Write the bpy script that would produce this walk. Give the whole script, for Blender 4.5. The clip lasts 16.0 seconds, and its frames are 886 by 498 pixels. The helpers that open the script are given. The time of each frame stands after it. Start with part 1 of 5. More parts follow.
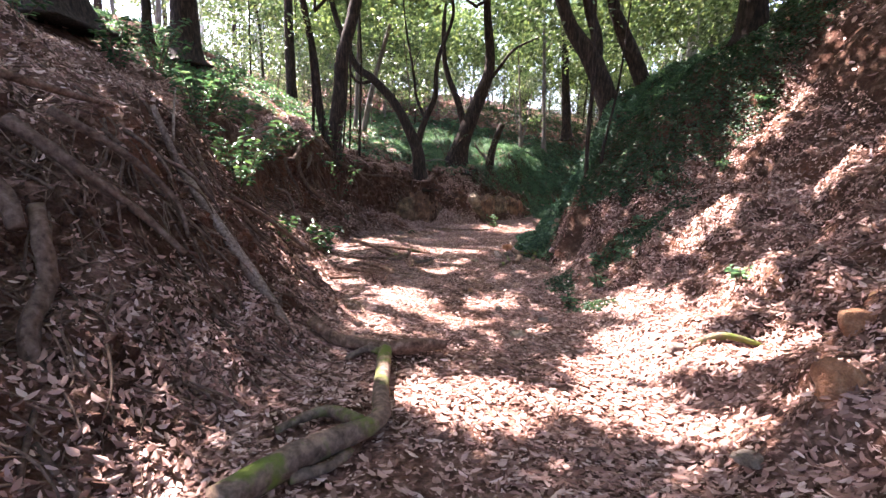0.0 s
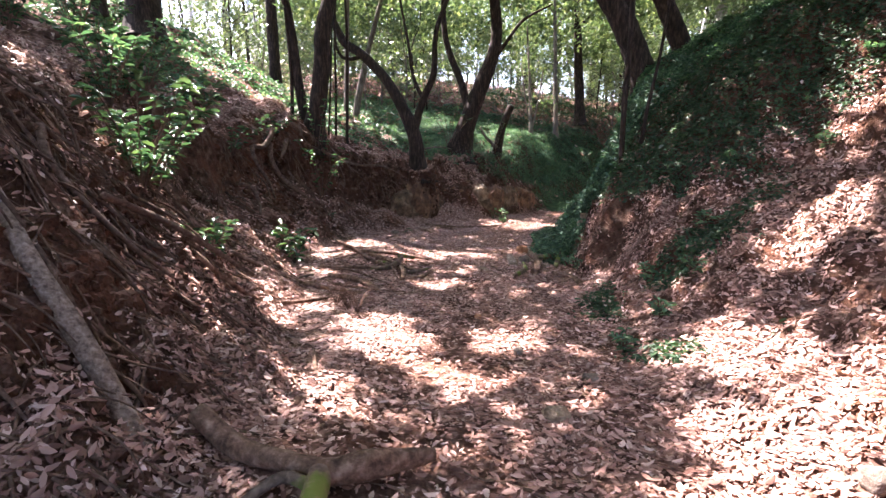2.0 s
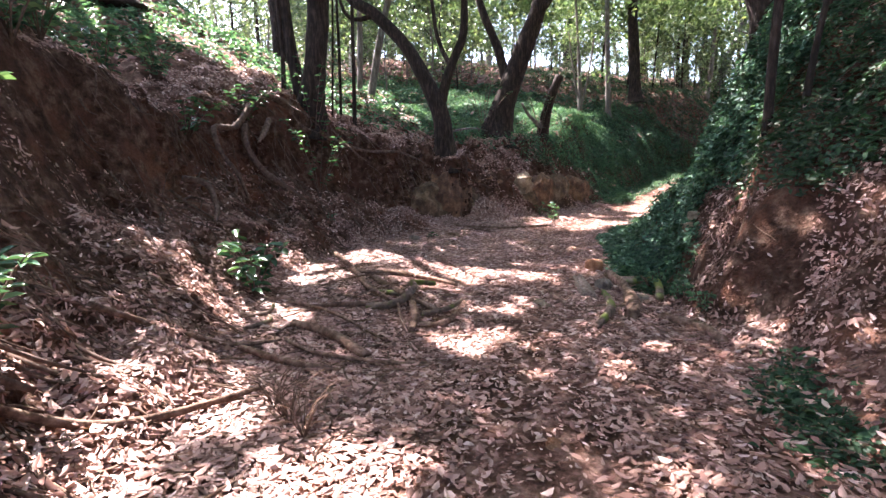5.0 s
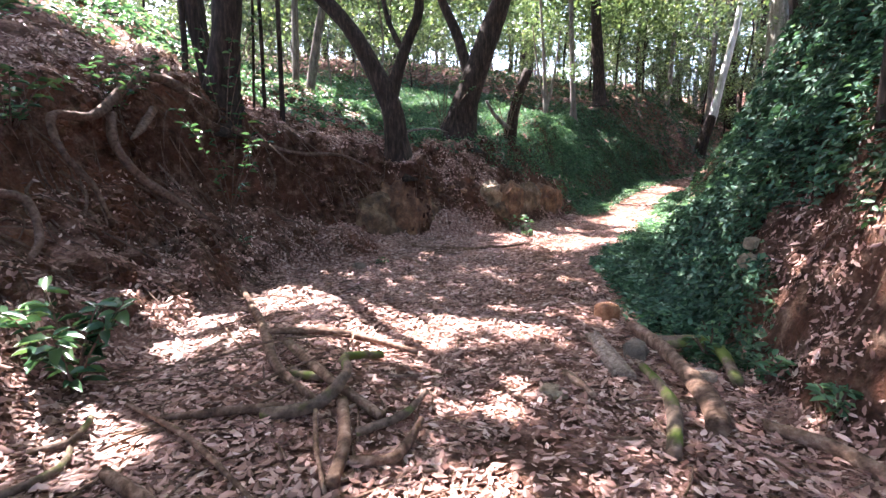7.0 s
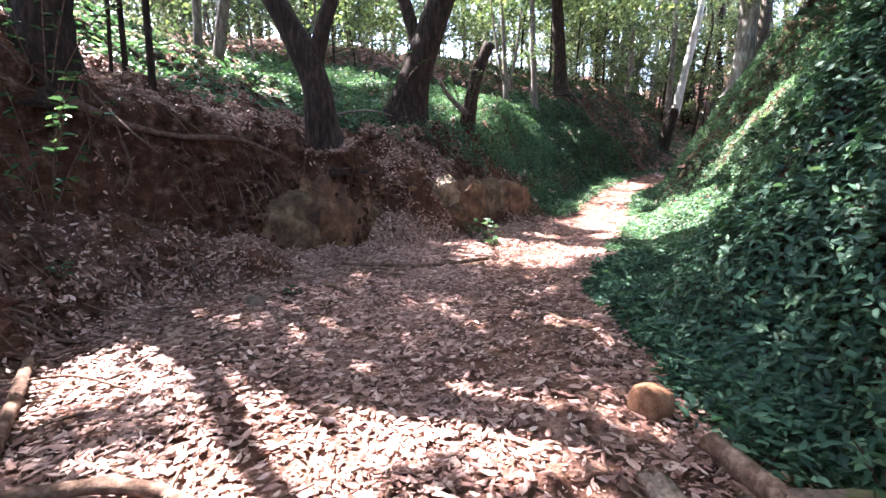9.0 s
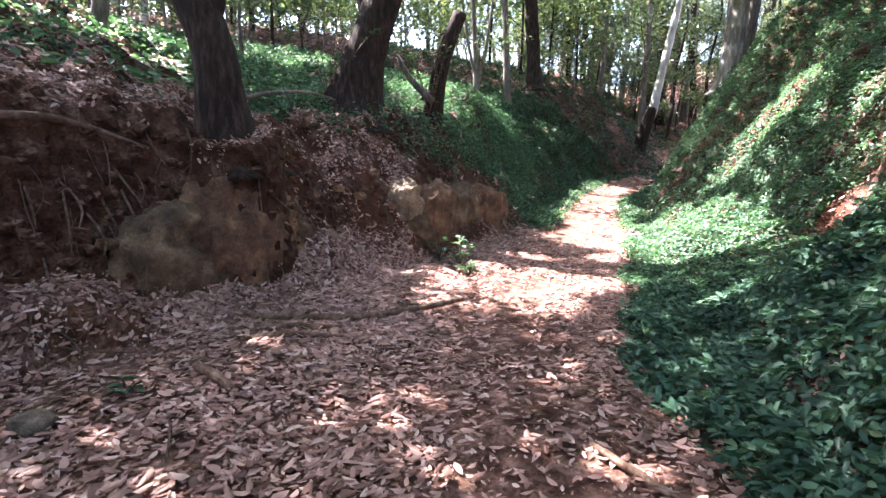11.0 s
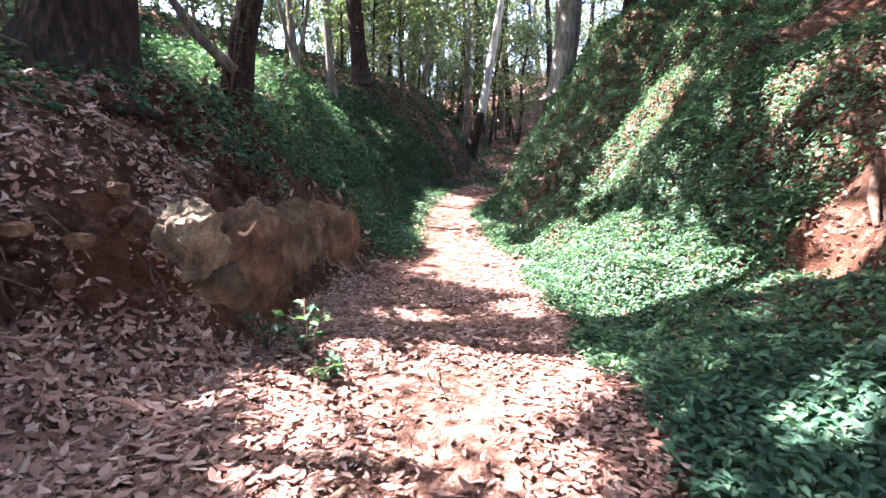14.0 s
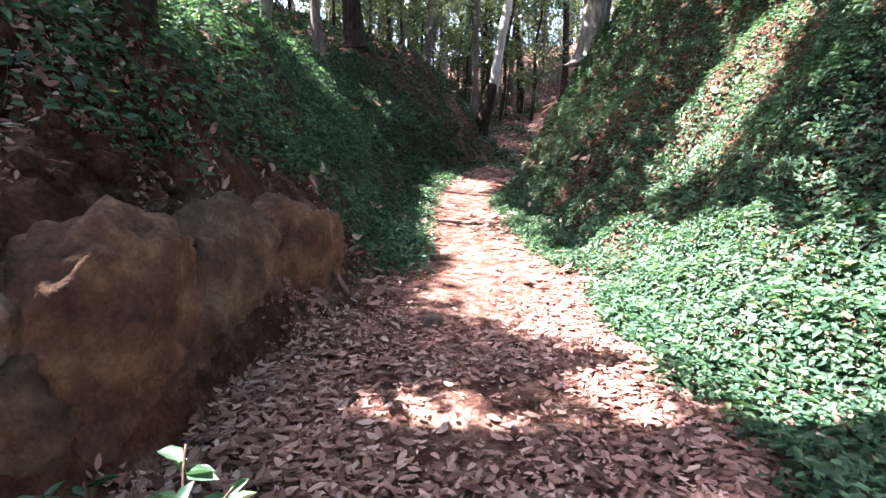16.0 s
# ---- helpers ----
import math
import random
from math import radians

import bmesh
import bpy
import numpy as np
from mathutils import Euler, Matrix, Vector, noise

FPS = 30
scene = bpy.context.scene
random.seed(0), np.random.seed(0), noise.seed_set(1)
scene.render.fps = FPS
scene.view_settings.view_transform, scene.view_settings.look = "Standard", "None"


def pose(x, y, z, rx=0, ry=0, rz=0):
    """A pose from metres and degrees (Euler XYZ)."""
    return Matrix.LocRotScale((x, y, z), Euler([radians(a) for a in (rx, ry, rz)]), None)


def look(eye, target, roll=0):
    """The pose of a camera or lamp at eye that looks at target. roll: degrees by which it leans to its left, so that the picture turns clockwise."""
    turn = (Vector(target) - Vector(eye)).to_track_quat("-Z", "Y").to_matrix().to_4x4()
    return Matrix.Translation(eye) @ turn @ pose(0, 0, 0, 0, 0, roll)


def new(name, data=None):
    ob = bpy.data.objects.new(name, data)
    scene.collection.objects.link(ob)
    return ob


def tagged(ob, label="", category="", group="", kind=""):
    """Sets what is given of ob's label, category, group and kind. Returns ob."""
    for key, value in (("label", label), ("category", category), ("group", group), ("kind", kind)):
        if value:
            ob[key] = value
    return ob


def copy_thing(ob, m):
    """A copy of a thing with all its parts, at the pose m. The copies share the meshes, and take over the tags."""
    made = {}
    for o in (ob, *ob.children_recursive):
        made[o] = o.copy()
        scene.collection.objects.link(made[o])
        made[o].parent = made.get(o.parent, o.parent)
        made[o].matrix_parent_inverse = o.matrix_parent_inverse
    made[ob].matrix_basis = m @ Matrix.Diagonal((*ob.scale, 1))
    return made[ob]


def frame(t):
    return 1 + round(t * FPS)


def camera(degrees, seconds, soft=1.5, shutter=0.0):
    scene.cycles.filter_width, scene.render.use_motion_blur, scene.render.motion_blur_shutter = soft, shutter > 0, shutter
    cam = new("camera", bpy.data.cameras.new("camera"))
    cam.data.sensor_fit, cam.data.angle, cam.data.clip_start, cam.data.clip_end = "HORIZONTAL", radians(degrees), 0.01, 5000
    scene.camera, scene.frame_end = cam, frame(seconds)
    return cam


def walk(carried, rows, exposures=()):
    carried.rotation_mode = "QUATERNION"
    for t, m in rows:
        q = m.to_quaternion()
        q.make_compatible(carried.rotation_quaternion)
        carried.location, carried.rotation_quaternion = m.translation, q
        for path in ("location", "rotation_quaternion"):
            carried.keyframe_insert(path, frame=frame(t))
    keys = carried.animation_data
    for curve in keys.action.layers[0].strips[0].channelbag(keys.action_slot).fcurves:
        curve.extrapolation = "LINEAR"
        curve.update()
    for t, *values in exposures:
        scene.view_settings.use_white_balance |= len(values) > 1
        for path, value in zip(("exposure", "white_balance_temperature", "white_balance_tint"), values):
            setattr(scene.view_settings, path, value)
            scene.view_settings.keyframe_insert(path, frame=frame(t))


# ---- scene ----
cam = camera(85.1, 16.0)
PATH = [
    (0, (2.069, 0.249, 1.758), (1.757, 2.202, 1.458), 1.6),
    (0.5, (1.99, 0.77, 1.719), (1.683, 2.721, 1.408), 1.4),
    (1, (1.955, 1.293, 1.712), (1.644, 3.248, 1.428), 1.1),
    (1.5, (1.932, 1.802, 1.686), (1.613, 3.755, 1.401), 1.2),
    (2, (1.862, 2.304, 1.678), (1.523, 4.247, 1.345), 0.6),
    (2.5, (1.823, 2.794, 1.668), (1.467, 4.728, 1.302), 1.2),
    (3, (1.722, 3.281, 1.652), (1.386, 5.215, 1.269), -0.1),
    (3.5, (1.644, 3.768, 1.63), (1.208, 5.686, 1.265), -0.6),
    (3.7, (1.629, 3.957, 1.641), (1.149, 5.861, 1.262), -0.1),
    (5.8, (1.141, 5.953, 1.497), (0.668, 7.862, 1.135), -1.1),
    (6, (1.091, 6.158, 1.51), (0.647, 8.072, 1.139), -0.4),
    (6.5, (0.967, 6.659, 1.516), (0.618, 8.6, 1.181), -0.9),
    (7, (0.907, 7.158, 1.513), (0.606, 9.105, 1.17), -0.7),
    (7.5, (0.859, 7.658, 1.493), (0.624, 9.612, 1.141), -0.6),
    (8, (0.832, 8.182, 1.47), (0.688, 10.143, 1.102), -1.1),
    (8.2, (0.822, 8.403, 1.447), (0.685, 10.365, 1.083), -0.7),
    (10.3, (0.707, 10.709, 1.423), (0.656, 12.676, 1.064), -0.7),
    (10.5, (0.713, 10.922, 1.42), (0.682, 12.892, 1.075), -0.6),
    (11, (0.71, 11.422, 1.418), (0.748, 13.388, 1.055), 0.4),
    (11.5, (0.696, 11.886, 1.426), (0.895, 13.846, 1.077), 0.3),
    (12, (0.689, 12.356, 1.42), (1.025, 14.3, 1.087), 0.9),
    (12.5, (0.651, 12.837, 1.421), (1.2, 14.736, 1.116), 0.7),
    (13, (0.648, 13.315, 1.405), (1.296, 15.177, 1.07), 1.2),
    (13.5, (0.602, 13.779, 1.414), (1.33, 15.615, 1.096), 0.6),
    (14, (0.662, 14.219, 1.415), (1.425, 16.038, 1.084), 0.7),
    (14.5, (0.777, 14.706, 1.397), (1.554, 16.511, 1.028), 1.6),
    (15, (0.936, 15.22, 1.377), (1.72, 17.017, 0.977), 1.3),
    (15.5, (1.105, 15.778, 1.345), (1.878, 17.577, 0.941), 1.2),
    (15.9, (1.224, 16.205, 1.364), (1.988, 18.008, 0.959), 1.2),
    (16, (1.296, 16.334, 1.362), (2.051, 18.14, 0.953), 0.6),
]
walk(cam, [(t, look(e, g, r)) for t, e, g, r in PATH], exposures=[(0, 3.94, 6550, 27), (3.7, 3.9, 6400, 25), (5.8, 4.18, 6200, 23), (10.5, 4.3, 6150, 23), (14.5, 4.24, 6150, 25), (15.6, 4.16, 6150, 26), (16, 4.0, 6150, 27)])

# ---- sky, sun ----
SUN = Vector((-0.58, 0.4, 0.95)).normalized()
world = bpy.data.worlds.new("sky")
scene.world = world
world.use_nodes = True
sky = world.node_tree.nodes.new("ShaderNodeTexSky")
sky.sky_type, sky.sun_disc = "NISHITA", False
sky.sun_elevation = math.asin(SUN.z)
sky.sun_rotation = math.atan2(SUN.x, SUN.y)
sky.air_density, sky.dust_density = 1.0, 2.0
back = world.node_tree.nodes["Background"]
back.inputs["Strength"].default_value = 0.092
world.node_tree.links.new(sky.outputs["Color"], back.inputs["Color"])
sun = new("sun", bpy.data.lights.new("sun", "SUN"))
sun.data.energy, sun.data.angle, sun.data.color = 3.3, radians(0.53), (1.0, 0.95, 0.86)
sun.matrix_world = look((0, 0, 30), Vector((0, 0, 30)) - SUN)

# ---- the lie of the land: a sunken path between two banks ----
rng = np.random.default_rng(7)


def lattice(ix, iy, seed):
    n = (ix.astype(np.int64) * 374761393 + iy.astype(np.int64) * 668265263 + seed * 982451653) & 0x7FFFFFFF
    n = ((n ^ (n >> 13)) * 1274126177) & 0x7FFFFFFF
    return ((n ^ (n >> 16)) & 0xFFFF) / 32768.0 - 1.0


def bumps(x, y, size, seed=0):
    """Smooth noise from -1 to 1 with lumps of that size."""
    u, v = np.asarray(x) / size, np.asarray(y) / size
    a, b = np.floor(u), np.floor(v)
    s, t = u - a, v - b
    s, t = s * s * (3 - 2 * s), t * t * (3 - 2 * t)
    return ((lattice(a, b, seed) * (1 - s) + lattice(a + 1, b, seed) * s) * (1 - t)
            + (lattice(a, b + 1, seed) * (1 - s) + lattice(a + 1, b + 1, seed) * s) * t)


def along(y, *stations):
    """A value that changes along the path, given at stations (y, value) and eased between them."""
    ys, vs = [s[0] for s in stations], [s[1] for s in stations]
    return sum(np.interp(y + d, ys, vs) for d in (-0.6, -0.2, 0.2, 0.6)) / 4


def toe_left(y):
    return along(y, (-8, 0.48), (0, 0.32), (1.8, 0.35), (3, 0.38), (4.2, 0.45), (5.4, 0.15), (6.6, -0.37), (7.8, -0.83), (9, -1.62), (10.2, -2.16), (11.4, -2.25), (12.6, -2.24), (13.8, -2.12), (15, -1.38), (16.2, -0.45), (17.4, 0.23), (18.6, 0.86), (19.8, 1.74), (21, 2.35), (22.2, 2.88), (23.4, 3.28), (25.5, 4.28), (27, 5.09), (29, 6.61), (31, 9.11), (34, 10.97), (40, 12.93))


def toe_right(y):
    return along(y, (-8, 3.02), (0, 3), (1.8, 3.08), (3, 3.11), (4.2, 3.11), (5.4, 3.06), (6.6, 2.84), (7.8, 2.7), (9, 2.77), (10.2, 2.63), (11.4, 2.58), (12.6, 2.43), (13.8, 2.7), (15, 3.06), (16.2, 3.56), (17.4, 3.72), (18.6, 3.89), (19.8, 4.39), (21, 5.24), (22.2, 5.71), (23.4, 6.13), (25.5, 7.03), (27, 7.8), (29, 9.72), (31, 11.88), (34, 13.48), (40, 15.9))


def floor_z(y):
    return along(y, (-8, 0.35), (0, 0.2), (4, 0.12), (6.5, 0.02), (9, 0.0), (19, 0.02), (22, 0.1), (25, 0.32), (27, 0.5), (31, 1.0), (35, 1.8), (44, 4.6), (60, 6.5))


def height_smooth(x, y):
    a, b = toe_left(y), toe_right(y)
    base = floor_z(y)
    # left bank: half-way up, crest, and the wooded slope above
    lx1 = along(y, (-8, 0.89), (0, 0.83), (1.8, 0.88), (3, 0.93), (4.2, 0.91), (5.4, 1.04), (6.6, 1.35), (7.8, 1.5), (9, 1.68), (10.2, 1.65), (11.4, 1.57), (12.6, 1.45), (13.8, 1.27), (15, 0.59), (16.2, 0.75), (17.4, 0.91), (18.6, 0.4), (19.8, 0.57), (21, 0.76), (22.2, 0.8), (23.4, 0.86), (25.5, 0.94), (27, 1.01), (29, 1.1), (31, 1.19), (34, 1.3), (40, 1.5))
    lz1 = along(y, (-8, 0.92), (0, 0.82), (1.8, 0.72), (3, 0.69), (4.2, 1.03), (5.4, 1.1), (6.6, 1.01), (7.8, 0.94), (9, 0.84), (10.2, 0.98), (11.4, 1.3), (12.6, 1.44), (13.8, 1.06), (15, 0.42), (16.2, 0.17), (17.4, 0.5), (18.6, 0.99), (19.8, 1.16), (21, 1.1), (22.2, 1.04), (23.4, 1.06), (25.5, 1.14), (27, 1.19), (29, 1.25), (31, 1.29), (34, 1.27), (40, 1.2))
    lx2 = along(y, (-8, 1.77), (0, 1.91), (1.8, 2.05), (3, 2.21), (4.2, 2.17), (5.4, 2.12), (6.6, 2.75), (7.8, 2.8), (9, 2.43), (10.2, 2.07), (11.4, 1.76), (12.6, 1.65), (13.8, 1.56), (15, 1.24), (16.2, 1.28), (17.4, 1.58), (18.6, 1.52), (19.8, 1.02), (21, 1.09), (22.2, 1.27), (23.4, 1.56), (25.5, 2.06), (27, 2.48), (29, 3.05), (31, 3.56), (34, 3.74), (40, 3.99))
    lz2 = along(y, (-8, 2.22), (0, 2.22), (1.8, 2.15), (3, 2.08), (4.2, 2.26), (5.4, 2.53), (6.6, 2.52), (7.8, 2.88), (9, 3.01), (10.2, 2.45), (11.4, 2.11), (12.6, 2.47), (13.8, 2.62), (15, 1.88), (16.2, 1.72), (17.4, 1.75), (18.6, 1.87), (19.8, 1.82), (21, 2.07), (22.2, 2.43), (23.4, 2.54), (25.5, 2.62), (27, 2.67), (29, 2.5), (31, 3.05), (34, 3.12), (40, 2.22))
    lrise = along(y, (-8, 0.5), (0, 0.5), (1.8, 0.5), (3, 0.5), (4.2, 0.49), (5.4, 0.47), (6.6, 0.47), (7.8, 0.48), (9, 0.48), (10.2, 0.46), (11.4, 0.42), (12.6, 0.41), (13.8, 0.47), (15, 0.51), (16.2, 0.53), (17.4, 0.48), (18.6, 0.37), (19.8, 0.26), (21, 0.23), (22.2, 0.22), (23.4, 0.21), (25.5, 0.2), (27, 0.2), (29, 0.2), (31, 0.2), (34, 0.2), (40, 0.15))
    # right bank
    rx1 = along(y, (-8, 1.2), (0, 1.05), (1.8, 1), (3, 0.97), (4.2, 1.13), (5.4, 1.69), (6.6, 2.08), (7.8, 2.06), (9, 1.42), (10.2, 0.56), (11.4, 0.82), (12.6, 0.71), (13.8, 0.72), (15, 1.1), (16.2, 1.55), (17.4, 1.7), (18.6, 1.75), (19.8, 1.7), (21, 1.34), (22.2, 0.88), (23.4, 0.87), (25.5, 1.02), (27, 1), (29, 0.98), (31, 1.03), (34, 1.33), (40, 1.96))
    rz1 = along(y, (-8, 0.59), (0, 0.62), (1.8, 0.64), (3, 0.67), (4.2, 0.7), (5.4, 0.79), (6.6, 1.01), (7.8, 1.23), (9, 1.56), (10.2, 1.78), (11.4, 1.46), (12.6, 1.32), (13.8, 1.11), (15, 0.76), (16.2, 0.45), (17.4, 0.7), (18.6, 0.91), (19.8, 0.93), (21, 1.05), (22.2, 1.41), (23.4, 1.57), (25.5, 1.65), (27, 1.84), (29, 1.57), (31, 1.24), (34, 1.21), (40, 1.21))
    rx2 = along(y, (-8, 3.4), (0, 3.34), (1.8, 3.33), (3, 3.32), (4.2, 3.29), (5.4, 3.18), (6.6, 3.01), (7.8, 2.79), (9, 2.52), (10.2, 2.01), (11.4, 1.81), (12.6, 1.53), (13.8, 1.67), (15, 2.14), (16.2, 2.6), (17.4, 2.93), (18.6, 3.19), (19.8, 3.39), (21, 3.33), (22.2, 3.26), (23.4, 3.09), (25.5, 3.12), (27, 3.26), (29, 3.39), (31, 3.53), (34, 4), (40, 4.97))
    rz2 = along(y, (-8, 2), (0, 2.01), (1.8, 2.02), (3, 2.03), (4.2, 2.03), (5.4, 1.99), (6.6, 1.78), (7.8, 1.83), (9, 1.85), (10.2, 3.04), (11.4, 3.13), (12.6, 3.38), (13.8, 3.96), (15, 3.75), (16.2, 2.96), (17.4, 2.71), (18.6, 2.91), (19.8, 3.3), (21, 3.95), (22.2, 4.27), (23.4, 4.78), (25.5, 5.02), (27, 5.2), (29, 4.73), (31, 3.69), (34, 3.39), (40, 3.01))
    rrise = along(y, (-8, 0.62), (0, 0.68), (1.8, 0.68), (3, 0.68), (4.2, 0.71), (5.4, 0.82), (6.6, 1.06), (7.8, 1.39), (9, 1.42), (10.2, 1), (11.4, 0.68), (12.6, 0.55), (13.8, 0.55), (15, 0.57), (16.2, 0.59), (17.4, 0.59), (18.6, 0.56), (19.8, 0.53), (21, 0.55), (22.2, 0.58), (23.4, 0.6), (25.5, 0.57), (27, 0.54), (29, 0.5), (31, 0.46), (34, 0.4), (40, 0.25))
    xs = [a - lx2 - 9, a - lx2, a - lx1, a, b, b + rx1, b + rx2, b + rx2 + 5]
    zs = [lz2 + 9 * lrise, lz2, lz1, 0 * a, 0 * a, rz1, rz2, rz2 + 5 * rrise]
    z = 0 * x
    for d in (-0.1, -0.03, 0.03, 0.1):
        u = x + d
        w = zs[0] + (xs[0] - u) * 0.12
        for k in range(7):
            f = (u - xs[k]) / (xs[k + 1] - xs[k])
            w = np.where(u >= xs[k], zs[k] + (zs[k + 1] - zs[k]) * f, w)
        w = np.where(u >= xs[7], zs[7] + np.minimum(u - xs[7], 30) * 0.13, w)
        z = z + w / 4
    return base + z


def height(x, y):
    x, y = np.asarray(x, float), np.asarray(y, float)
    wx = x + 0.16 * bumps(x, y, 1.3, 3) + 0.1 * bumps(x, y, 0.45, 4) + 0.045 * bumps(x, y, 0.2, 11)
    z = height_smooth(wx, y)
    # the hump held together by the leaning tree's roots
    m = np.clip((1 - ((wx + 1.42) / 0.55) ** 2 - ((y - 16.45) / 0.6) ** 2) / 0.6, 0, 1)
    z = np.maximum(z, floor_z(y) + 1.5 * m * m * (3 - 2 * m))
    steep = np.clip((z - floor_z(y)) / 0.5, 0, 1)
    mid = (x - (toe_left(y) + toe_right(y)) / 2) / 1.2
    z = z + 0.05 * np.minimum(mid * mid, 1) - 0.04
    z = z + steep * (0.14 * bumps(x, y, 0.8, 5) + 0.12 * bumps(x, y, 0.36, 6) + 0.08 * bumps(x, y, 0.17, 7))
    return z + 0.018 * bumps(x, y, 0.5, 8) + 0.008 * bumps(x, y, 0.17, 9) + 0.25 * steep * bumps(x, y, 6, 10) * np.clip((np.abs(x - 1.5) - 5) / 4, 0, 1)


def lie(x, y):
    """Height and normal of the ground at many places."""
    e = 0.06
    z = height(x, y)
    n = np.stack([(z - height(x + e, y)) / e, (z - height(x, y + e)) / e, np.ones_like(z)], -1)
    return z, n / np.linalg.norm(n, axis=-1, keepdims=True)


# ---- materials ----
def material(name):
    m = bpy.data.materials.new(name)
    m.use_nodes = True
    t = m.node_tree
    return m, t, t.nodes["Principled BSDF"]


def node(t, kind, **values):
    n = t.nodes.new("ShaderNode" + kind)
    for key, value in values.items():
        n.inputs[key.replace("_", " ")].default_value = value
    return n


def ramp(t, source, *stops):
    """A colour ramp of (position, colour) fed by a socket."""
    n = t.nodes.new("ShaderNodeValToRGB")
    for k, (at, c) in enumerate(stops):
        e = n.color_ramp.elements[k] if k < 2 else n.color_ramp.elements.new(at)
        e.position, e.color = at, (*c, 1)
    t.links.new(source, n.inputs["Fac"])
    return n.outputs["Color"]


def grain(t, size, detail=5.0, rough=0.6, stretch=(1, 1, 1)):
    """Noise with lumps of that size in metres, in world axes."""
    g = t.nodes.new("ShaderNodeTexCoord")
    s = t.nodes.new("ShaderNodeMapping")
    s.inputs["Scale"].default_value = stretch
    t.links.new(g.outputs["Object"], s.inputs["Vector"])
    n = node(t, "TexNoise", Scale=1.0 / size, Detail=detail, Roughness=rough)
    t.links.new(s.outputs["Vector"], n.inputs["Vector"])
    return n.outputs["Fac"]


def blend(t, fac, a, b, mode="MIX"):
    n = t.nodes.new("ShaderNodeMix")
    n.data_type, n.blend_type = "RGBA", mode
    for value, key in ((fac, 0), (a, 6), (b, 7)):
        if isinstance(value, (int, float)):
            n.inputs[key].default_value = value
        elif isinstance(value, tuple):
            n.inputs[key].default_value = (*value, 1)
        else:
            t.links.new(value, n.inputs[key])
    return n.outputs[2]


def relief(t, shader, source, depth, strength=0.6):
    b = node(t, "Bump", Strength=strength, Distance=depth)
    t.links.new(source, b.inputs["Height"])
    t.links.new(b.outputs["Normal"], shader.inputs["Normal"])


def island(t):
    return t.nodes.new("ShaderNodeNewGeometry").outputs["Random Per Island"]


def leaf_material(name, stops, rough=0.5, shine=0.4, through_share=0.35):
    """A thin leaf: tints that differ leaf by leaf, some light passing through."""
    m, t, p = material(name)
    c = ramp(t, island(t), *stops)
    fine = ramp(t, grain(t, 0.35, 3), (0.3, (0.72, 0.72, 0.72)), (0.7, (1.15, 1.15, 1.15)))
    c = blend(t, 1.0, c, fine, "MULTIPLY")
    t.links.new(c, p.inputs["Base Color"])
    p.inputs["Roughness"].default_value, p.inputs["Specular IOR Level"].default_value = rough, shine
    if through_share:
        tr = t.nodes.new("ShaderNodeBsdfTranslucent")
        warm = blend(t, 1.0, c, (1.15, 1.2, 0.7), "MULTIPLY")
        t.links.new(warm, tr.inputs["Color"])
        mix = node(t, "MixShader", Fac=through_share)
        t.links.new(p.outputs[0], mix.inputs[1])
        t.links.new(tr.outputs[0], mix.inputs[2])
        t.links.new(mix.outputs[0], t.nodes["Material Output"].inputs["Surface"])
    return m


def soil_material():
    m, t, p = material("red_soil")
    big, lump, mid, fine = grain(t, 1.1), grain(t, 0.3, 4), grain(t, 0.13), grain(t, 0.025, 6)
    earth = ramp(t, big, (0.35, (0.035, 0.015, 0.01)), (0.52, (0.085, 0.036, 0.023)), (0.72, (0.2, 0.085, 0.048)))
    mottle = ramp(t, mid, (0.36, (0.022, 0.012, 0.008)), (0.5, (0.085, 0.045, 0.03)), (0.66, (0.2, 0.135, 0.1)))
    earth = blend(t, ramp(t, lump, (0.42, (0.15, 0.15, 0.15)), (0.58, (0.85, 0.85, 0.85))), earth, mottle)
    litter = ramp(t, mid, (0.35, (0.07, 0.034, 0.026)), (0.5, (0.22, 0.12, 0.092)), (0.66, (0.4, 0.25, 0.2)))
    geo = t.nodes.new("ShaderNodeNewGeometry")
    axis = t.nodes.new("ShaderNodeSeparateXYZ")
    t.links.new(geo.outputs["True Normal"], axis.inputs[0])
    flat = ramp(t, axis.outputs["Z"], (0.56, (0, 0, 0)), (0.82, (1, 1, 1)))
    patchy = ramp(t, grain(t, 0.6), (0.38, (0.25, 0.25, 0.25)), (0.6, (1, 1, 1)))
    c = blend(t, blend(t, 1.0, flat, patchy, "MULTIPLY"), earth, litter)
    c = blend(t, 1.0, c, ramp(t, fine, (0.3, (0.6, 0.58, 0.56)), (0.7, (1.25, 1.22, 1.2))), "MULTIPLY")
    t.links.new(c, p.inputs["Base Color"])
    p.inputs["Roughness"].default_value = 0.95
    p.inputs["Specular IOR Level"].default_value = 0.15
    relief(t, p, blend(t, 0.35, mid, fine), 0.09, 1.0)
    return m


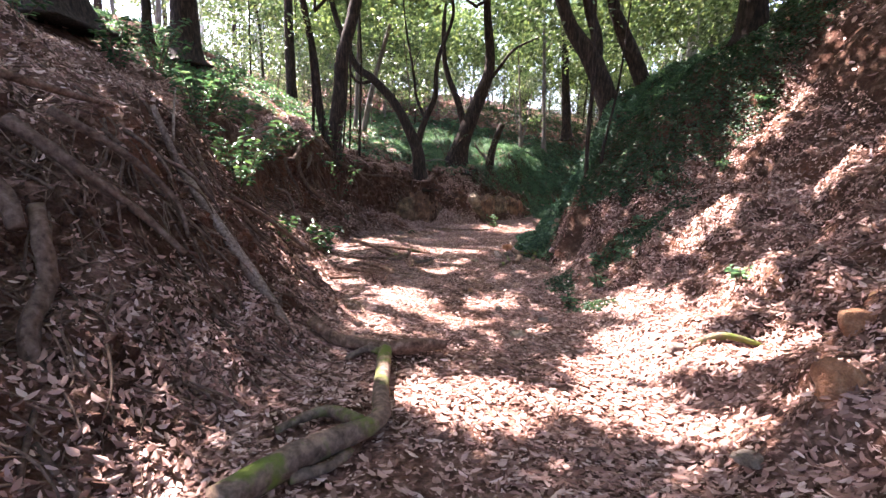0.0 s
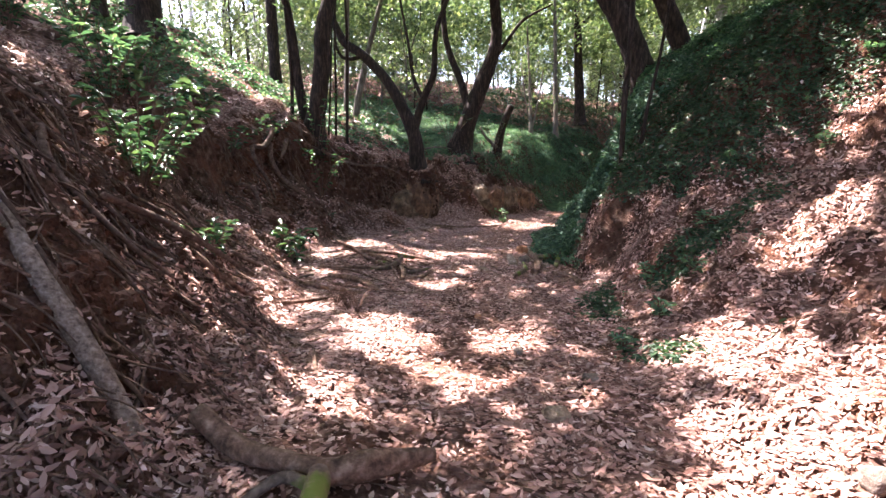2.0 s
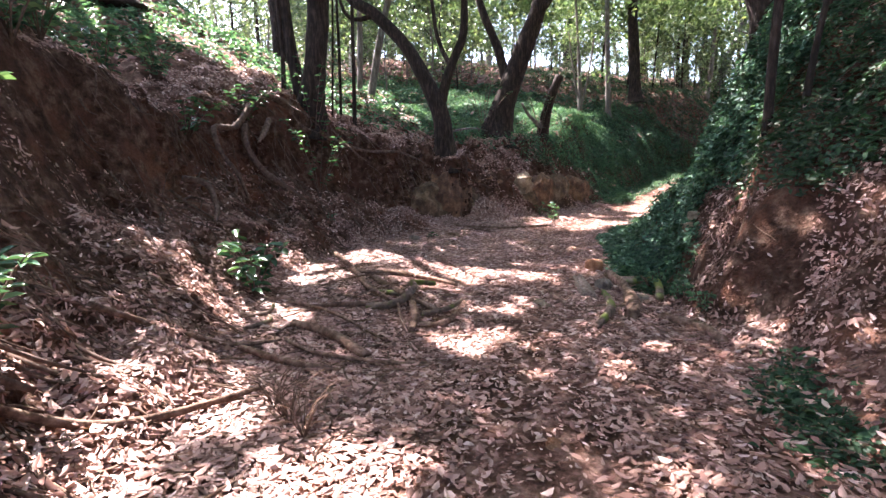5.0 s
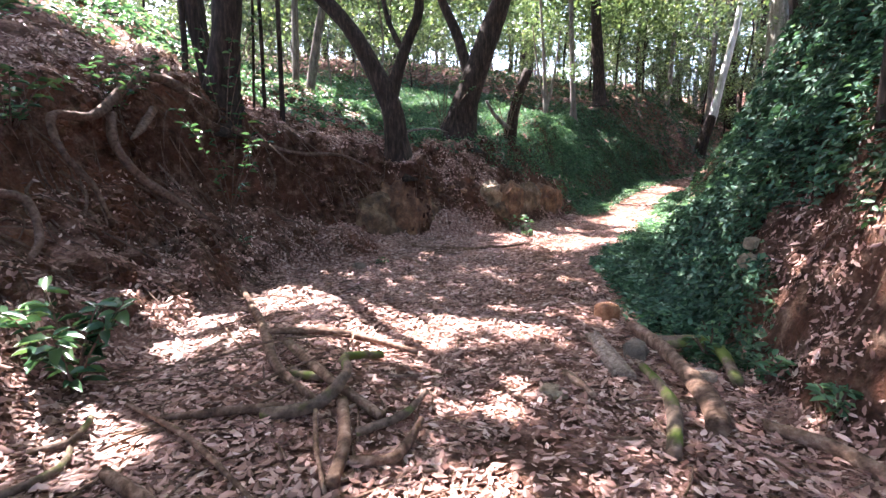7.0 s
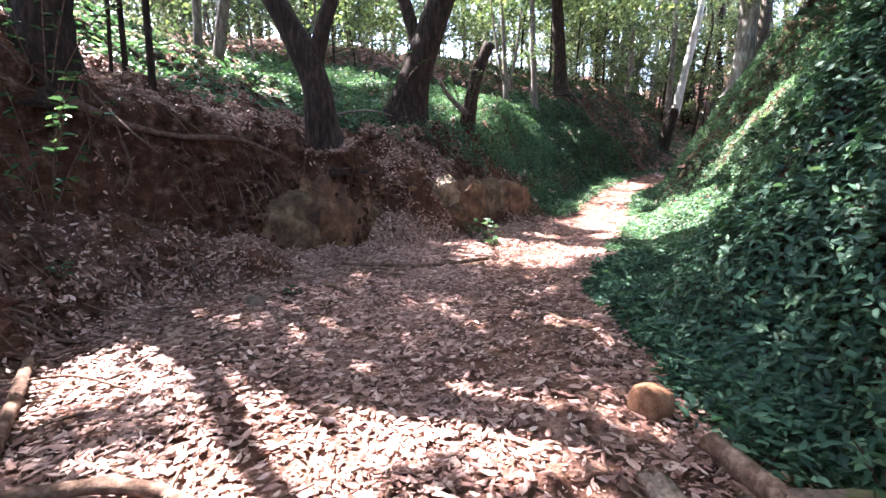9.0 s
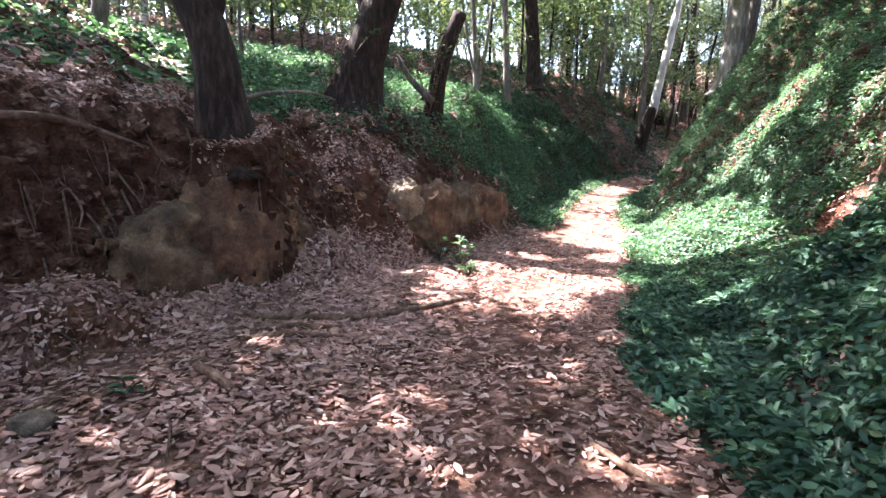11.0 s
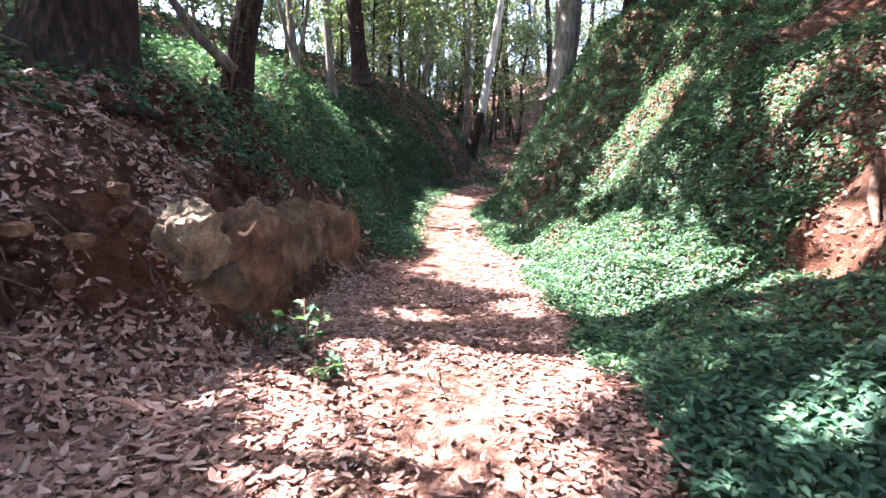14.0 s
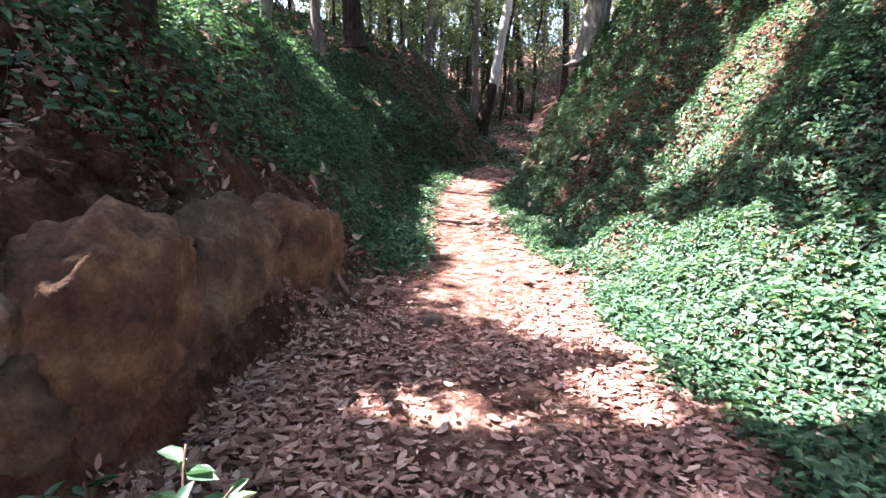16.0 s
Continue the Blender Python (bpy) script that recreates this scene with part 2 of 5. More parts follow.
def bark_material(name, dark, mid, light, size=0.05, moss=0.0, long=0.22):
    m, t, p = material(name)
    ridges = grain(t, size, 6, 0.65, (1, 1, long))
    c = ramp(t, ridges, (0.32, dark), (0.5, mid), (0.7, light))
    if moss:
        c = blend(t, ramp(t, grain(t, 0.3), (0.5, (0, 0, 0)), (0.62, (moss, moss, moss))), c, (0.11, 0.14, 0.03))
    c = blend(t, 1.0, c, ramp(t, grain(t, 0.6), (0.3, (0.7, 0.7, 0.7)), (0.7, (1.2, 1.2, 1.2))), "MULTIPLY")
    t.links.new(c, p.inputs["Base Color"])
    p.inputs["Roughness"].default_value = 0.9
    p.inputs["Specular IOR Level"].default_value = 0.2
    relief(t, p, ridges, 0.02, 0.8)
    return m


def stone_material(name, dark, mid, light, size=0.2):
    m, t, p = material(name)
    big, fine = grain(t, size), grain(t, size / 9, 6)
    c = ramp(t, big, (0.34, dark), (0.5, mid), (0.66, light))
    c = blend(t, 1.0, c, ramp(t, fine, (0.3, (0.65, 0.65, 0.65)), (0.7, (1.2, 1.2, 1.2))), "MULTIPLY")
    t.links.new(c, p.inputs["Base Color"])
    p.inputs["Roughness"].default_value = 0.88
    relief(t, p, blend(t, 0.4, big, fine), 0.06, 1.0)
    return m


SOIL = soil_material()
LITTER = leaf_material("dead_leaf", ((0.0, (0.1, 0.045, 0.034)), (0.25, (0.22, 0.11, 0.086)), (0.55, (0.36, 0.2, 0.162)), (0.85, (0.5, 0.31, 0.262)), (1.0, (0.66, 0.48, 0.42))), 0.55, 0.35, 0.1)
HERB = leaf_material("herb_leaf", ((0.0, (0.03, 0.078, 0.05)), (0.4, (0.058, 0.135, 0.08)), (0.8, (0.1, 0.2, 0.11)), (1.0, (0.19, 0.31, 0.16))), 0.5, 0.35, 0.35)
VERGE = leaf_material("verge_leaf", ((0.0, (0.022, 0.06, 0.042)), (0.5, (0.046, 0.115, 0.075)), (0.85, (0.08, 0.165, 0.105)), (1.0, (0.15, 0.26, 0.15))), 0.55, 0.3, 0.3)
IVY = leaf_material("ivy_leaf", ((0.0, (0.015, 0.042, 0.02)), (0.5, (0.028, 0.068, 0.03)), (0.9, (0.05, 0.105, 0.045)), (1.0, (0.12, 0.1, 0.06))), 0.5, 0.35, 0.25)
CROWN = leaf_material("tree_leaf", ((0.0, (0.05, 0.085, 0.045)), (0.5, (0.085, 0.13, 0.068)), (0.85, (0.14, 0.185, 0.09)), (1.0, (0.25, 0.29, 0.13))), 0.35, 0.6, 0.42)
SHRUB = leaf_material("shrub_leaf", ((0.0, (0.04, 0.1, 0.06)), (0.6, (0.07, 0.15, 0.08)), (1.0, (0.13, 0.22, 0.1))), 0.25, 0.7, 0.2)
BARK = bark_material("dark_bark", (0.009, 0.007, 0.006), (0.028, 0.0185, 0.0145), (0.075, 0.051, 0.04))
GREY_BARK = bark_material("grey_bark", (0.06, 0.05, 0.042), (0.13, 0.11, 0.095), (0.24, 0.21, 0.18))
PALE_BARK = bark_material("pale_bark", (0.3, 0.29, 0.27), (0.55, 0.54, 0.52), (0.75, 0.74, 0.72), 0.12)
LICHEN_BARK = bark_material("lichen_bark", (0.16, 0.14, 0.125), (0.26, 0.24, 0.22), (0.62, 0.61, 0.58), 0.09)
DEAD_WOOD = bark_material("dead_wood", (0.05, 0.028, 0.02), (0.15, 0.09, 0.062), (0.3, 0.205, 0.155), 0.06, 0.0, 1.0)
MOSSY_WOOD = bark_material("mossy_wood", (0.06, 0.04, 0.03), (0.15, 0.105, 0.08), (0.27, 0.19, 0.14), 0.06, 1.0, 1.0)
WEATHERED = bark_material("weathered_wood", (0.09, 0.06, 0.045), (0.24, 0.175, 0.14), (0.42, 0.33, 0.28), 0.03, 0.0, 1.0)
ROOT = bark_material("root_bark", (0.05, 0.03, 0.022), (0.12, 0.075, 0.055), (0.2, 0.14, 0.11), 0.05, 0.0, 1.0)
SANDSTONE = stone_material("sandstone", (0.13, 0.09, 0.058), (0.25, 0.185, 0.125), (0.4, 0.32, 0.22))
RED_STONE = stone_material("red_stone", (0.22, 0.09, 0.045), (0.36, 0.16, 0.08), (0.46, 0.26, 0.15), 0.1)
MOSSY_ROCK = stone_material("mossy_rock", (0.05, 0.03, 0.018), (0.125, 0.075, 0.042), (0.25, 0.165, 0.1), 0.22)
RED_EARTH = stone_material("red_rock_face", (0.06, 0.03, 0.018), (0.15, 0.075, 0.042), (0.28, 0.16, 0.09), 0.2)
GREY_STONE = stone_material("grey_stone", (0.1, 0.075, 0.058), (0.2, 0.15, 0.118), (0.32, 0.255, 0.205), 0.08)


# ---- builders ----
def mesh_of(name, verts, faces, mat, smooth=True):
    me = bpy.data.meshes.new(name)
    me.from_pydata([tuple(v) for v in verts], [], faces)
    me.materials.append(mat)
    if smooth:
        me.polygons.foreach_set("use_smooth", np.ones(len(me.polygons), bool))
    me.update()
    return me


def part(name, me, parent, label=""):
    ob = new(name, me)
    if parent is not None:
        ob.parent = parent
    return tagged(ob, label)


def thing(name, at, label, category, group=""):
    ob = new(name)
    ob.empty_display_size = 0.1
    ob.location = at
    return tagged(ob, label, category, group)


def spline(points, radii, step=0.12):
    """Points and radii eased along a line of knots."""
    P, R = np.array(points, float), np.array(radii, float)
    if len(R) != len(P):
        R = np.interp(np.linspace(0, 1, len(P)), np.linspace(0, 1, len(R)), R)
    out, rad = [], []
    for k in range(len(P) - 1):
        a, b, c, d = P[max(k - 1, 0)], P[k], P[k + 1], P[min(k + 2, len(P) - 1)]
        n = max(2, int(np.linalg.norm(c - b) / step))
        for u in np.arange(n) / n:
            out.append(0.5 * (2 * b + (c - a) * u + (2 * a - 5 * b + 4 * c - d) * u * u + (3 * b - a - 3 * c + d) * u ** 3))
            rad.append(R[k] + (R[k + 1] - R[k]) * u)
    return np.array(out + [P[-1]]), np.array(rad + [R[-1]])


def tube(points, radii, sides=7, step=0.12, rough=0.12, seed=0, flare=0.0):
    """A tapered, knotty limb along a line, closed at both ends: verts and faces."""
    C, R = spline(points, radii, step)
    r = np.random.default_rng(seed)
    T = np.gradient(C, axis=0)
    T /= np.linalg.norm(T, axis=1, keepdims=True) + 1e-9
    up = np.array([0.0, 0.0, 1.0]) if abs(T[0][2]) < 0.9 else np.array([1.0, 0.0, 0.0])
    verts, faces = [], []
    ang = np.arange(sides) / sides * 2 * np.pi
    ph = r.uniform(0, 6.28, 3)
    for k, (c, q, w) in enumerate(zip(C, T, R)):
        u = np.cross(q, up)
        u /= np.linalg.norm(u) + 1e-9
        up = np.cross(u, q)
        wob = 1 + rough * (np.sin(2 * ang + ph[0] + k * 0.35) * 0.5 + np.sin(3 * ang + ph[1] - k * 0.22) * 0.4 + 0.5 * r.uniform(-1, 1, sides))
        if flare:
            wob = wob + flare * np.exp(-k * step / 0.28) * (1 + 0.7 * np.sin(4 * ang + ph[2]))
        verts += list(c + (np.cos(ang) * wob * w)[:, None] * u + (np.sin(ang) * wob * w)[:, None] * up)
    n = len(C)
    for k in range(n - 1):
        for j in range(sides):
            a, b = k * sides + j, k * sides + (j + 1) % sides
            faces.append((a, b, b + sides, a + sides))
    faces += [tuple(range(sides))[::-1], tuple(range((n - 1) * sides, n * sides))]
    return verts, faces


def joined(*pieces):
    verts, faces = [], []
    for v, f in pieces:
        k = len(verts)
        verts += list(v)
        faces += [tuple(i + k for i in q) for q in f]
    return verts, faces


def leaf_mesh(name, P, N, D, L, W, mat, fold=0.25, curl=0.15):
    """Many leaves, each folded along its rib and curled: places, normals, directions, lengths and widths."""
    D = D - (D * N).sum(-1, keepdims=True) * N
    D /= np.linalg.norm(D, axis=-1, keepdims=True) + 1e-9
    S = np.cross(N, D)
    L, W = L[:, None], W[:, None]
    k = len(P)
    fold = fold * np.ones((k, 1)) if np.isscalar(fold) else fold[:, None]
    curl = curl * np.ones((k, 1)) if np.isscalar(curl) else curl[:, None]

    def v(u, s, lift):
        return P + D * L * u + S * W * s + N * (L * curl * (2 * u - 1) ** 2 + W * abs(s) * fold * 2 + lift)

    V = np.stack([v(0, 0, 0), v(0.3, 0.48, 0), v(0.68, 0.4, 0), v(1, 0, 0), v(0.68, -0.4, 0), v(0.3, -0.48, 0)], 1).reshape(-1, 3)
    base = np.arange(k)[:, None] * 6
    F = np.stack([base + np.array([0, 3, 2, 1]), base + np.array([0, 5, 4, 3])], 1).reshape(-1)
    me = bpy.data.meshes.new(name)
    me.vertices.add(len(V))
    me.vertices.foreach_set("co", V.astype(np.float32).ravel())
    me.loops.add(len(F))
    me.loops.foreach_set("vertex_index", F.astype(np.int32))
    me.polygons.add(len(F) // 4)
    me.polygons.foreach_set("loop_start", np.arange(0, len(F), 4, dtype=np.int32))
    me.materials.append(mat)
    me.update(calc_edges=True)
    me.validate()
    return me


def kite_mesh(name, P, N, D, L, W, mat):
    """Many simple folded leaves, for crowns seen from afar."""
    D = D - (D * N).sum(-1, keepdims=True) * N
    D /= np.linalg.norm(D, axis=-1, keepdims=True) + 1e-9
    S = np.cross(N, D)
    L, W = L[:, None], W[:, None]
    V = np.stack([P, P + D * L * 0.45 + S * W * 0.5 + N * W * 0.2, P + D * L, P + D * L * 0.45 - S * W * 0.5 + N * W * 0.2], 1).reshape(-1, 3)
    F = np.arange(len(V), dtype=np.int32)
    me = bpy.data.meshes.new(name)
    me.vertices.add(len(V))
    me.vertices.foreach_set("co", V.astype(np.float32).ravel())
    me.loops.add(len(F))
    me.loops.foreach_set("vertex_index", F)
    me.polygons.add(len(F) // 4)
    me.polygons.foreach_set("loop_start", np.arange(0, len(F), 4, dtype=np.int32))
    me.materials.append(mat)
    me.update(calc_edges=True)
    me.validate()
    return me


def any_way(k, r=rng):
    v = r.normal(size=(k, 3))
    return v / np.linalg.norm(v, axis=1, keepdims=True)


# ---- ground: one sheet, fine along the path and coarser out to the horizon ----
def spread(lo, hi, step, out_lo, out_hi):
    mid = list(np.arange(lo, hi, step))
    a, d = lo, step
    left = []
    while a > out_lo:
        d = min(d * 1.25, 25)
        a -= d
        left.append(a)
    b, d = mid[-1], step
    right = []
    while b < out_hi:
        d = min(d * 1.25, 25)
        b += d
        right.append(b)
    return np.array(left[::-1] + mid + right)


gx, gy = spread(-5.5, 9.5, 0.075, -400, 400), spread(-0.5, 28, 0.085, -300, 600)
GX, GY = np.meshgrid(gx, gy)
GZ = height(GX, GY)
nx, ny = len(gx), len(gy)
q = np.arange(nx * ny).reshape(ny, nx)
ground_faces = np.stack([q[:-1, :-1], q[:-1, 1:], q[1:, 1:], q[1:, :-1]], -1).reshape(-1, 4)
ground_mesh = bpy.data.meshes.new("ground")
ground_mesh.from_pydata(np.stack([GX, GY, GZ], -1).reshape(-1, 3), [], ground_faces.tolist())
ground_mesh.polygons.foreach_set("use_smooth", np.ones(len(ground_faces), bool))
ground_mesh.materials.append(SOIL)
tagged(new("ground", ground_mesh), "red-brown earth of a sunken woodland path and its banks", "ground", kind="structure")


def soft(v, lo, hi):
    f = np.clip((v - lo) / (hi - lo), 0, 1)
    return f * f * (3 - 2 * f)


def inside(x, y, cx, cy, rx, ry):
    return soft(1 - ((x - cx) / rx) ** 2 - ((y - cy) / ry) ** 2, 0, 0.5)


def green(x, y):
    """How much of the ground low plants cover, from 0 to 1."""
    z = height(x, y)
    up = z - floor_z(y)
    a, b = toe_left(y), toe_right(y)
    n = 0.5 * bumps(x, y, 0.9, 21) + 0.35 * bumps(x, y, 0.35, 22)
    verge = along(y, (11, 5), (11.6, 2.15), (12.5, 1.9), (14, 1.85), (15, 2.1), (16.2, 2.7), (17, 2.95), (18, 3.4), (19, 3.65), (21.5, 4.6), (23.5, 5.1), (26, 6.5), (28, 8.5))
    right = soft(x + 0.35 * n - verge, 0, 0.35) * soft(y, 11.2, 11.9) * soft(34 - y, 0, 2)
    bare = inside(x, y, 5.35, 16.0, 0.62, 1.2) + 0.4 * inside(x, y, 7.7, 18.6, 1.3, 1.5) + 0.5 * inside(x, y, 6.6, 21.2, 0.5, 0.6)
    right = right * (1 - np.clip(bare, 0, 1)) * (0.85 + 0.6 * n) * (1 - 0.5 * soft(up, 0.9, 1.8) * soft(0.35 - n, 0, 0.4))
    ridge = (0.5 + 0.5 * soft(n, -0.3, 0.2)) * soft(up + 0.45 * n, along(y, (9, 1.3), (11, 1.15), (12.5, 0.75)), along(y, (9, 1.6), (11, 1.45), (12.5, 1.05))) * soft(x, 2, 3) * soft(y, 9.0, 9.9) * soft(13.5 - y, 0, 1) * soft(x - 2.0 - (y - 9) * 0.0, 0.5, 1.2)
    low = 0.75 * inside(x, y, 3.35, 7.6, 1.0, 1.7) * soft(n, -0.1, 0.3) + 0.7 * inside(x, y, 4.2, 8.9, 1.1, 1.1) * soft(n, -0.05, 0.3)
    low = low + 0.8 * inside(x, y, 2.45, 11.7, 0.55, 1.3) * soft(n, -0.35, 0.2) + 0.5 * inside(x, y, 5.6, 9.4, 0.7, 0.6)
    left = (1 - (0.45 + 0.5 * soft(-n, -0.3, 0.25)) * soft(20.6 - y, 0, 2.0)) * soft(up + 0.35 * n - along(y, (16, 2.6), (17.5, 1.75), (19, 1.25), (21, 0.85), (24, 0.6), (27, 0.4), (29, 0.25)), 0, 0.5) * soft(y, 17.2, 18.6) * soft(40 - y, 0, 6) * soft(x, -9, -7)
    meadow = soft(a - x - 1.5, 0.2, 1.2) * soft(y - 0.3 * (x + 3), 15.2, 16.2) * soft(30 - y, 0, 4) * soft(x, -12, -9) * soft(0.4 + n, -0.2, 0.25)
    brow = soft(a - x - 3.2, 0, 1.0) * soft(y, 8, 10) * soft(17.5 - y, 0, 2) * soft(0.3 + n, -0.1, 0.3)
    verge_l = 0.6 * soft(0.8 - np.abs(x - a - 0.1), 0, 0.5) * soft(y, 20.5, 22) * soft(32 - y, 0, 2)
    bank = 0.9 * soft(y, 25.5, 27.5) * soft(36 - y, 0, 2) * soft(a + 0.4 - x, 0, 0.8) * soft(x - a + 7, 0, 1)
    far = 0.95 * soft(y, 33, 36) * soft(0.3 + n, -0.1, 0.3)
    return np.clip(bank + far + right + ridge + low + left + meadow + brow + verge_l, 0, 1)


def strew(count, x0, x1, y0, y1, density, seed):
    """Random places in a stretch of the plan, kept by how dense things lie there."""
    r = np.random.default_rng(seed)
    x, y = r.uniform(x0, x1, count), r.uniform(y0, y1, count)
    keep = r.uniform(size=count) < density(x, y)
    return x[keep], y[keep], r


def litter_density(x, y):
    z, n = lie(x, y)
    trodden = np.exp(-((x - along(y, (0, 1.7), (6, 1.35), (10, 1.1), (14, 1.2), (16, 1.5), (17, 1.85), (19, 2.6), (21.5, 3.6), (24, 4.6), (28, 7.3))) / along(y, (0, 0.65), (8, 0.6), (15, 0.6), (18, 0.9), (24, 1.0))) ** 2)
    hollow = 0.35 * soft(0.1 - x, 0, 0.4) * soft(5.2 - y, 0, 1.2) * soft(z, 0.35, 0.7) + 0.45 * soft(-1.2 - x, 0, 0.4) * soft(y, 10, 11.5) * soft(z, 0.4, 0.8) * soft(1.35 - z, 0, 0.4)
    talus = inside(x, y, -0.4, 16.6, 1.3, 1.3) * soft(n[:, 2], 0.4, 0.55)
    bald = np.clip(inside(x, y, 5.35, 16.0, 0.62, 1.2) + 0.8 * inside(x, y, -0.95, 17.35, 0.45, 0.5) + 0.45 * inside(x, y, 5.6, 8.7, 0.9, 0.5), 0, 1)
    pocket = soft(n[:, 2] + 0.3 * bumps(x, y, 0.28, 33) + 0.2 * bumps(x, y, 0.9, 34) + 0.12 * soft(9.5 - y, 0, 1.5) + 0.3 * soft(x, 2.4, 2.8) * soft(10 - y, 0, 1) + 0.3 * soft(x, 6.2, 6.8) * soft(y, 16, 17), 0.36, 0.54)
    pocket = pocket * (1 - 0.8 * soft(-0.15 - x, 0, 0.4) * soft(9.5 - y, 0, 2) * soft(z, 0.5, 0.9) * soft(2.3 - z, 0, 0.3)) * (1 - 0.6 * soft(-2.3 - x, 0, 0.4) * soft(y, 8, 10) * soft(15.2 - y, 0, 0.6) * soft(z, 0.3, 0.6) * soft(2.4 - z, 0, 0.4))
    d = 1 - along(y, (0, 0.85), (8, 0.8), (10, 0.55), (14, 0.6), (16, 0.96)) * trodden * soft(0.9 + bumps(x, y, 0.8, 31), 0, 0.7)
    return d * (1 - hollow) * (1 - 0.85 * bald) * np.maximum(pocket, 0.8 * talus) * (1 - (0.85 - 0.6 * soft(1.2 - x, 0, 0.8) * soft(21 - y, 0, 1.5)) * green(x, y)) * (0.45 + 0.55 * soft(bumps(x, y, 0.5, 32), -0.5, 0.4)) * np.where(y > 26, 0.8, 1)


def lay_litter(name, count, box, size, seed, label, density=litter_density):
    x, y, r = strew(count, *box, density, seed)
    z, n = lie(x, y)
    k = len(x)
    level = soft(n[:, 2], 0.8, 0.97)
    n = n + (0.42 - 0.16 * level)[:, None] * any_way(k, r)
    n /= np.linalg.norm(n, axis=1, keepdims=True)
    L = (0.4 + 0.95 * r.uniform(0, 1, k) ** 1.4) * size * (0.78 + 0.22 * soft(n[:, 2], 0.5, 0.85))
    P = np.stack([x, y, z + 0.006 + 0.03 * r.uniform(0, 1, k)], -1)
    me = leaf_mesh(name, P, n, any_way(k, r), L, L * r.uniform(0.28, 0.5, k), LITTER, r.uniform(0, 0.5, k) * (1 - 0.3 * level), r.uniform(-0.1, 0.4, k) * (1 - 0.3 * level))
    return tagged(new(name, me), label, "leaf litter", kind="stuff")


lay_litter("leaf_litter", 230000, (-4.5, 6.5, 0.6, 11), 0.068, 41, "dry brown fallen leaves strewn over the path and banks")
lay_litter("leaf_litter", 190000, (-5, 6.5, 11, 20), 0.072, 42, "dry brown fallen leaves strewn over the path and banks")
lay_litter("leaf_litter", 70000, (-9, 10, 0.5, 30), 0.12, 43, "dry brown fallen leaves lying thick on the upper slopes", lambda x, y: litter_density(x, y) * ((x < -4.5) | (x > 6.5) | (y > 20)))
lay_litter("leaf_litter", 110000, (0.2, 4.4, 0.6, 22), 0.034, 45, "trodden fragments of dry leaves on the path")
lay_litter("leaf_litter", 11000, (-1.6, 0.6, 15.0, 18.2), 0.085, 46, "dry brown leaves drifted against the foot of the bank", lambda x, y: 0.8 * soft(1.0 - height(x, y), 0, 0.5) * soft(lie(x, y)[1][:, 2], 0.45, 0.65) * (1 - green(x, y)))
lay_litter("leaf_litter", 26000, (-1.8, 0.5, 2.6, 8.5), 0.066, 47, "dry brown leaves drifted against the washed-out bank", lambda x, y: 0.75 * soft(lie(x, y)[1][:, 2] + 0.25 * bumps(x, y, 0.3, 37), 0.45, 0.7) * (1 - 0.8 * soft(height(x, y), 0.7, 1.1)))
lay_litter("leaf_litter", 60000, (-20, 26, 20, 50), 0.22, 44, "brown fallen leaves carpeting the floor of the wood")


def lay_green(name, count, box, size, mat, seed, label, tall, density=green):
    x, y, r = strew(count, *box, density, seed)
    z, n = lie(x, y)
    k = len(x)
    lift = r.uniform(0, 1, k) ** 1.5
    clump = 0.55 + 0.45 * bumps(x, y, 0.4, 51)
    nn = 0.6 * n + np.array([0, 0, 0.5]) + 0.55 * any_way(k, r)
    nn /= np.linalg.norm(nn, axis=1, keepdims=True)
    L = r.uniform(0.6, 1.3, k) * size
    P = np.stack([x, y, z], -1) + n * (0.02 + tall * lift * clump)[:, None]
    me = leaf_mesh(name, P, nn, any_way(k, r), L, L * r.uniform(0.36, 0.56, k), mat, r.uniform(0, 0.4, k), r.uniform(-0.25, 0.1, k))
    return tagged(new(name, me), label, "ground cover", kind="stuff")


def near_verge(x, y):
    return soft(16.4 - y + 0.4 * bumps(x, y, 0.7, 71), 0, 0.8) * soft(4.3 - x, 0, 0.5)


lay_green("ground_cover", 85000, (1.5, 4.5, 11.2, 17), 0.07, VERGE, 59, "dark blue-green broad-leaved plants beside the path", 0.2, lambda x, y: green(x, y) * near_verge(x, y))
lay_green("ground_cover", 200000, (1.5, 7.5, 11.2, 20), 0.058, HERB, 52, "fresh green low herbs covering the foot of the bank", 0.16, lambda x, y: green(x, y) * (1 - 0.9 * near_verge(x, y)))
lay_green("ground_cover", 200000, (2.0, 11, 19, 30), 0.056, HERB, 53, "fresh green low herbs covering the sunlit bank", 0.16)
lay_green("ivy", 150000, (2.2, 8, 5, 13.6), 0.062, IVY, 54, "dark green ivy trailing over the brow of the bank", 0.08)
lay_green("ivy", 120000, (-4, 7, 17, 30), 0.07, IVY, 55, "dark green ivy and herbs hanging over the earth bank", 0.12, lambda x, y: green(x, y) * (1 - 0.75 * soft(y, 19.3, 20.5) * soft(26 - y, 0, 1) * soft(height(x, y), 1.1, 1.6)))
lay_green("ground_cover", 100000, (-3, 3.5, 18, 26), 0.066, HERB, 58, "fresh green herbs on the ridge of the bank", 0.3)
lay_green("ground_cover", 110000, (-13, 0, 8, 30), 0.12, HERB, 56, "bright green herbs on the wooded slope", 0.14)
lay_green("ivy", 70000, (-2, 16, 25.5, 44), 0.12, IVY, 57, "dark green undergrowth over the far bank", 0.2)


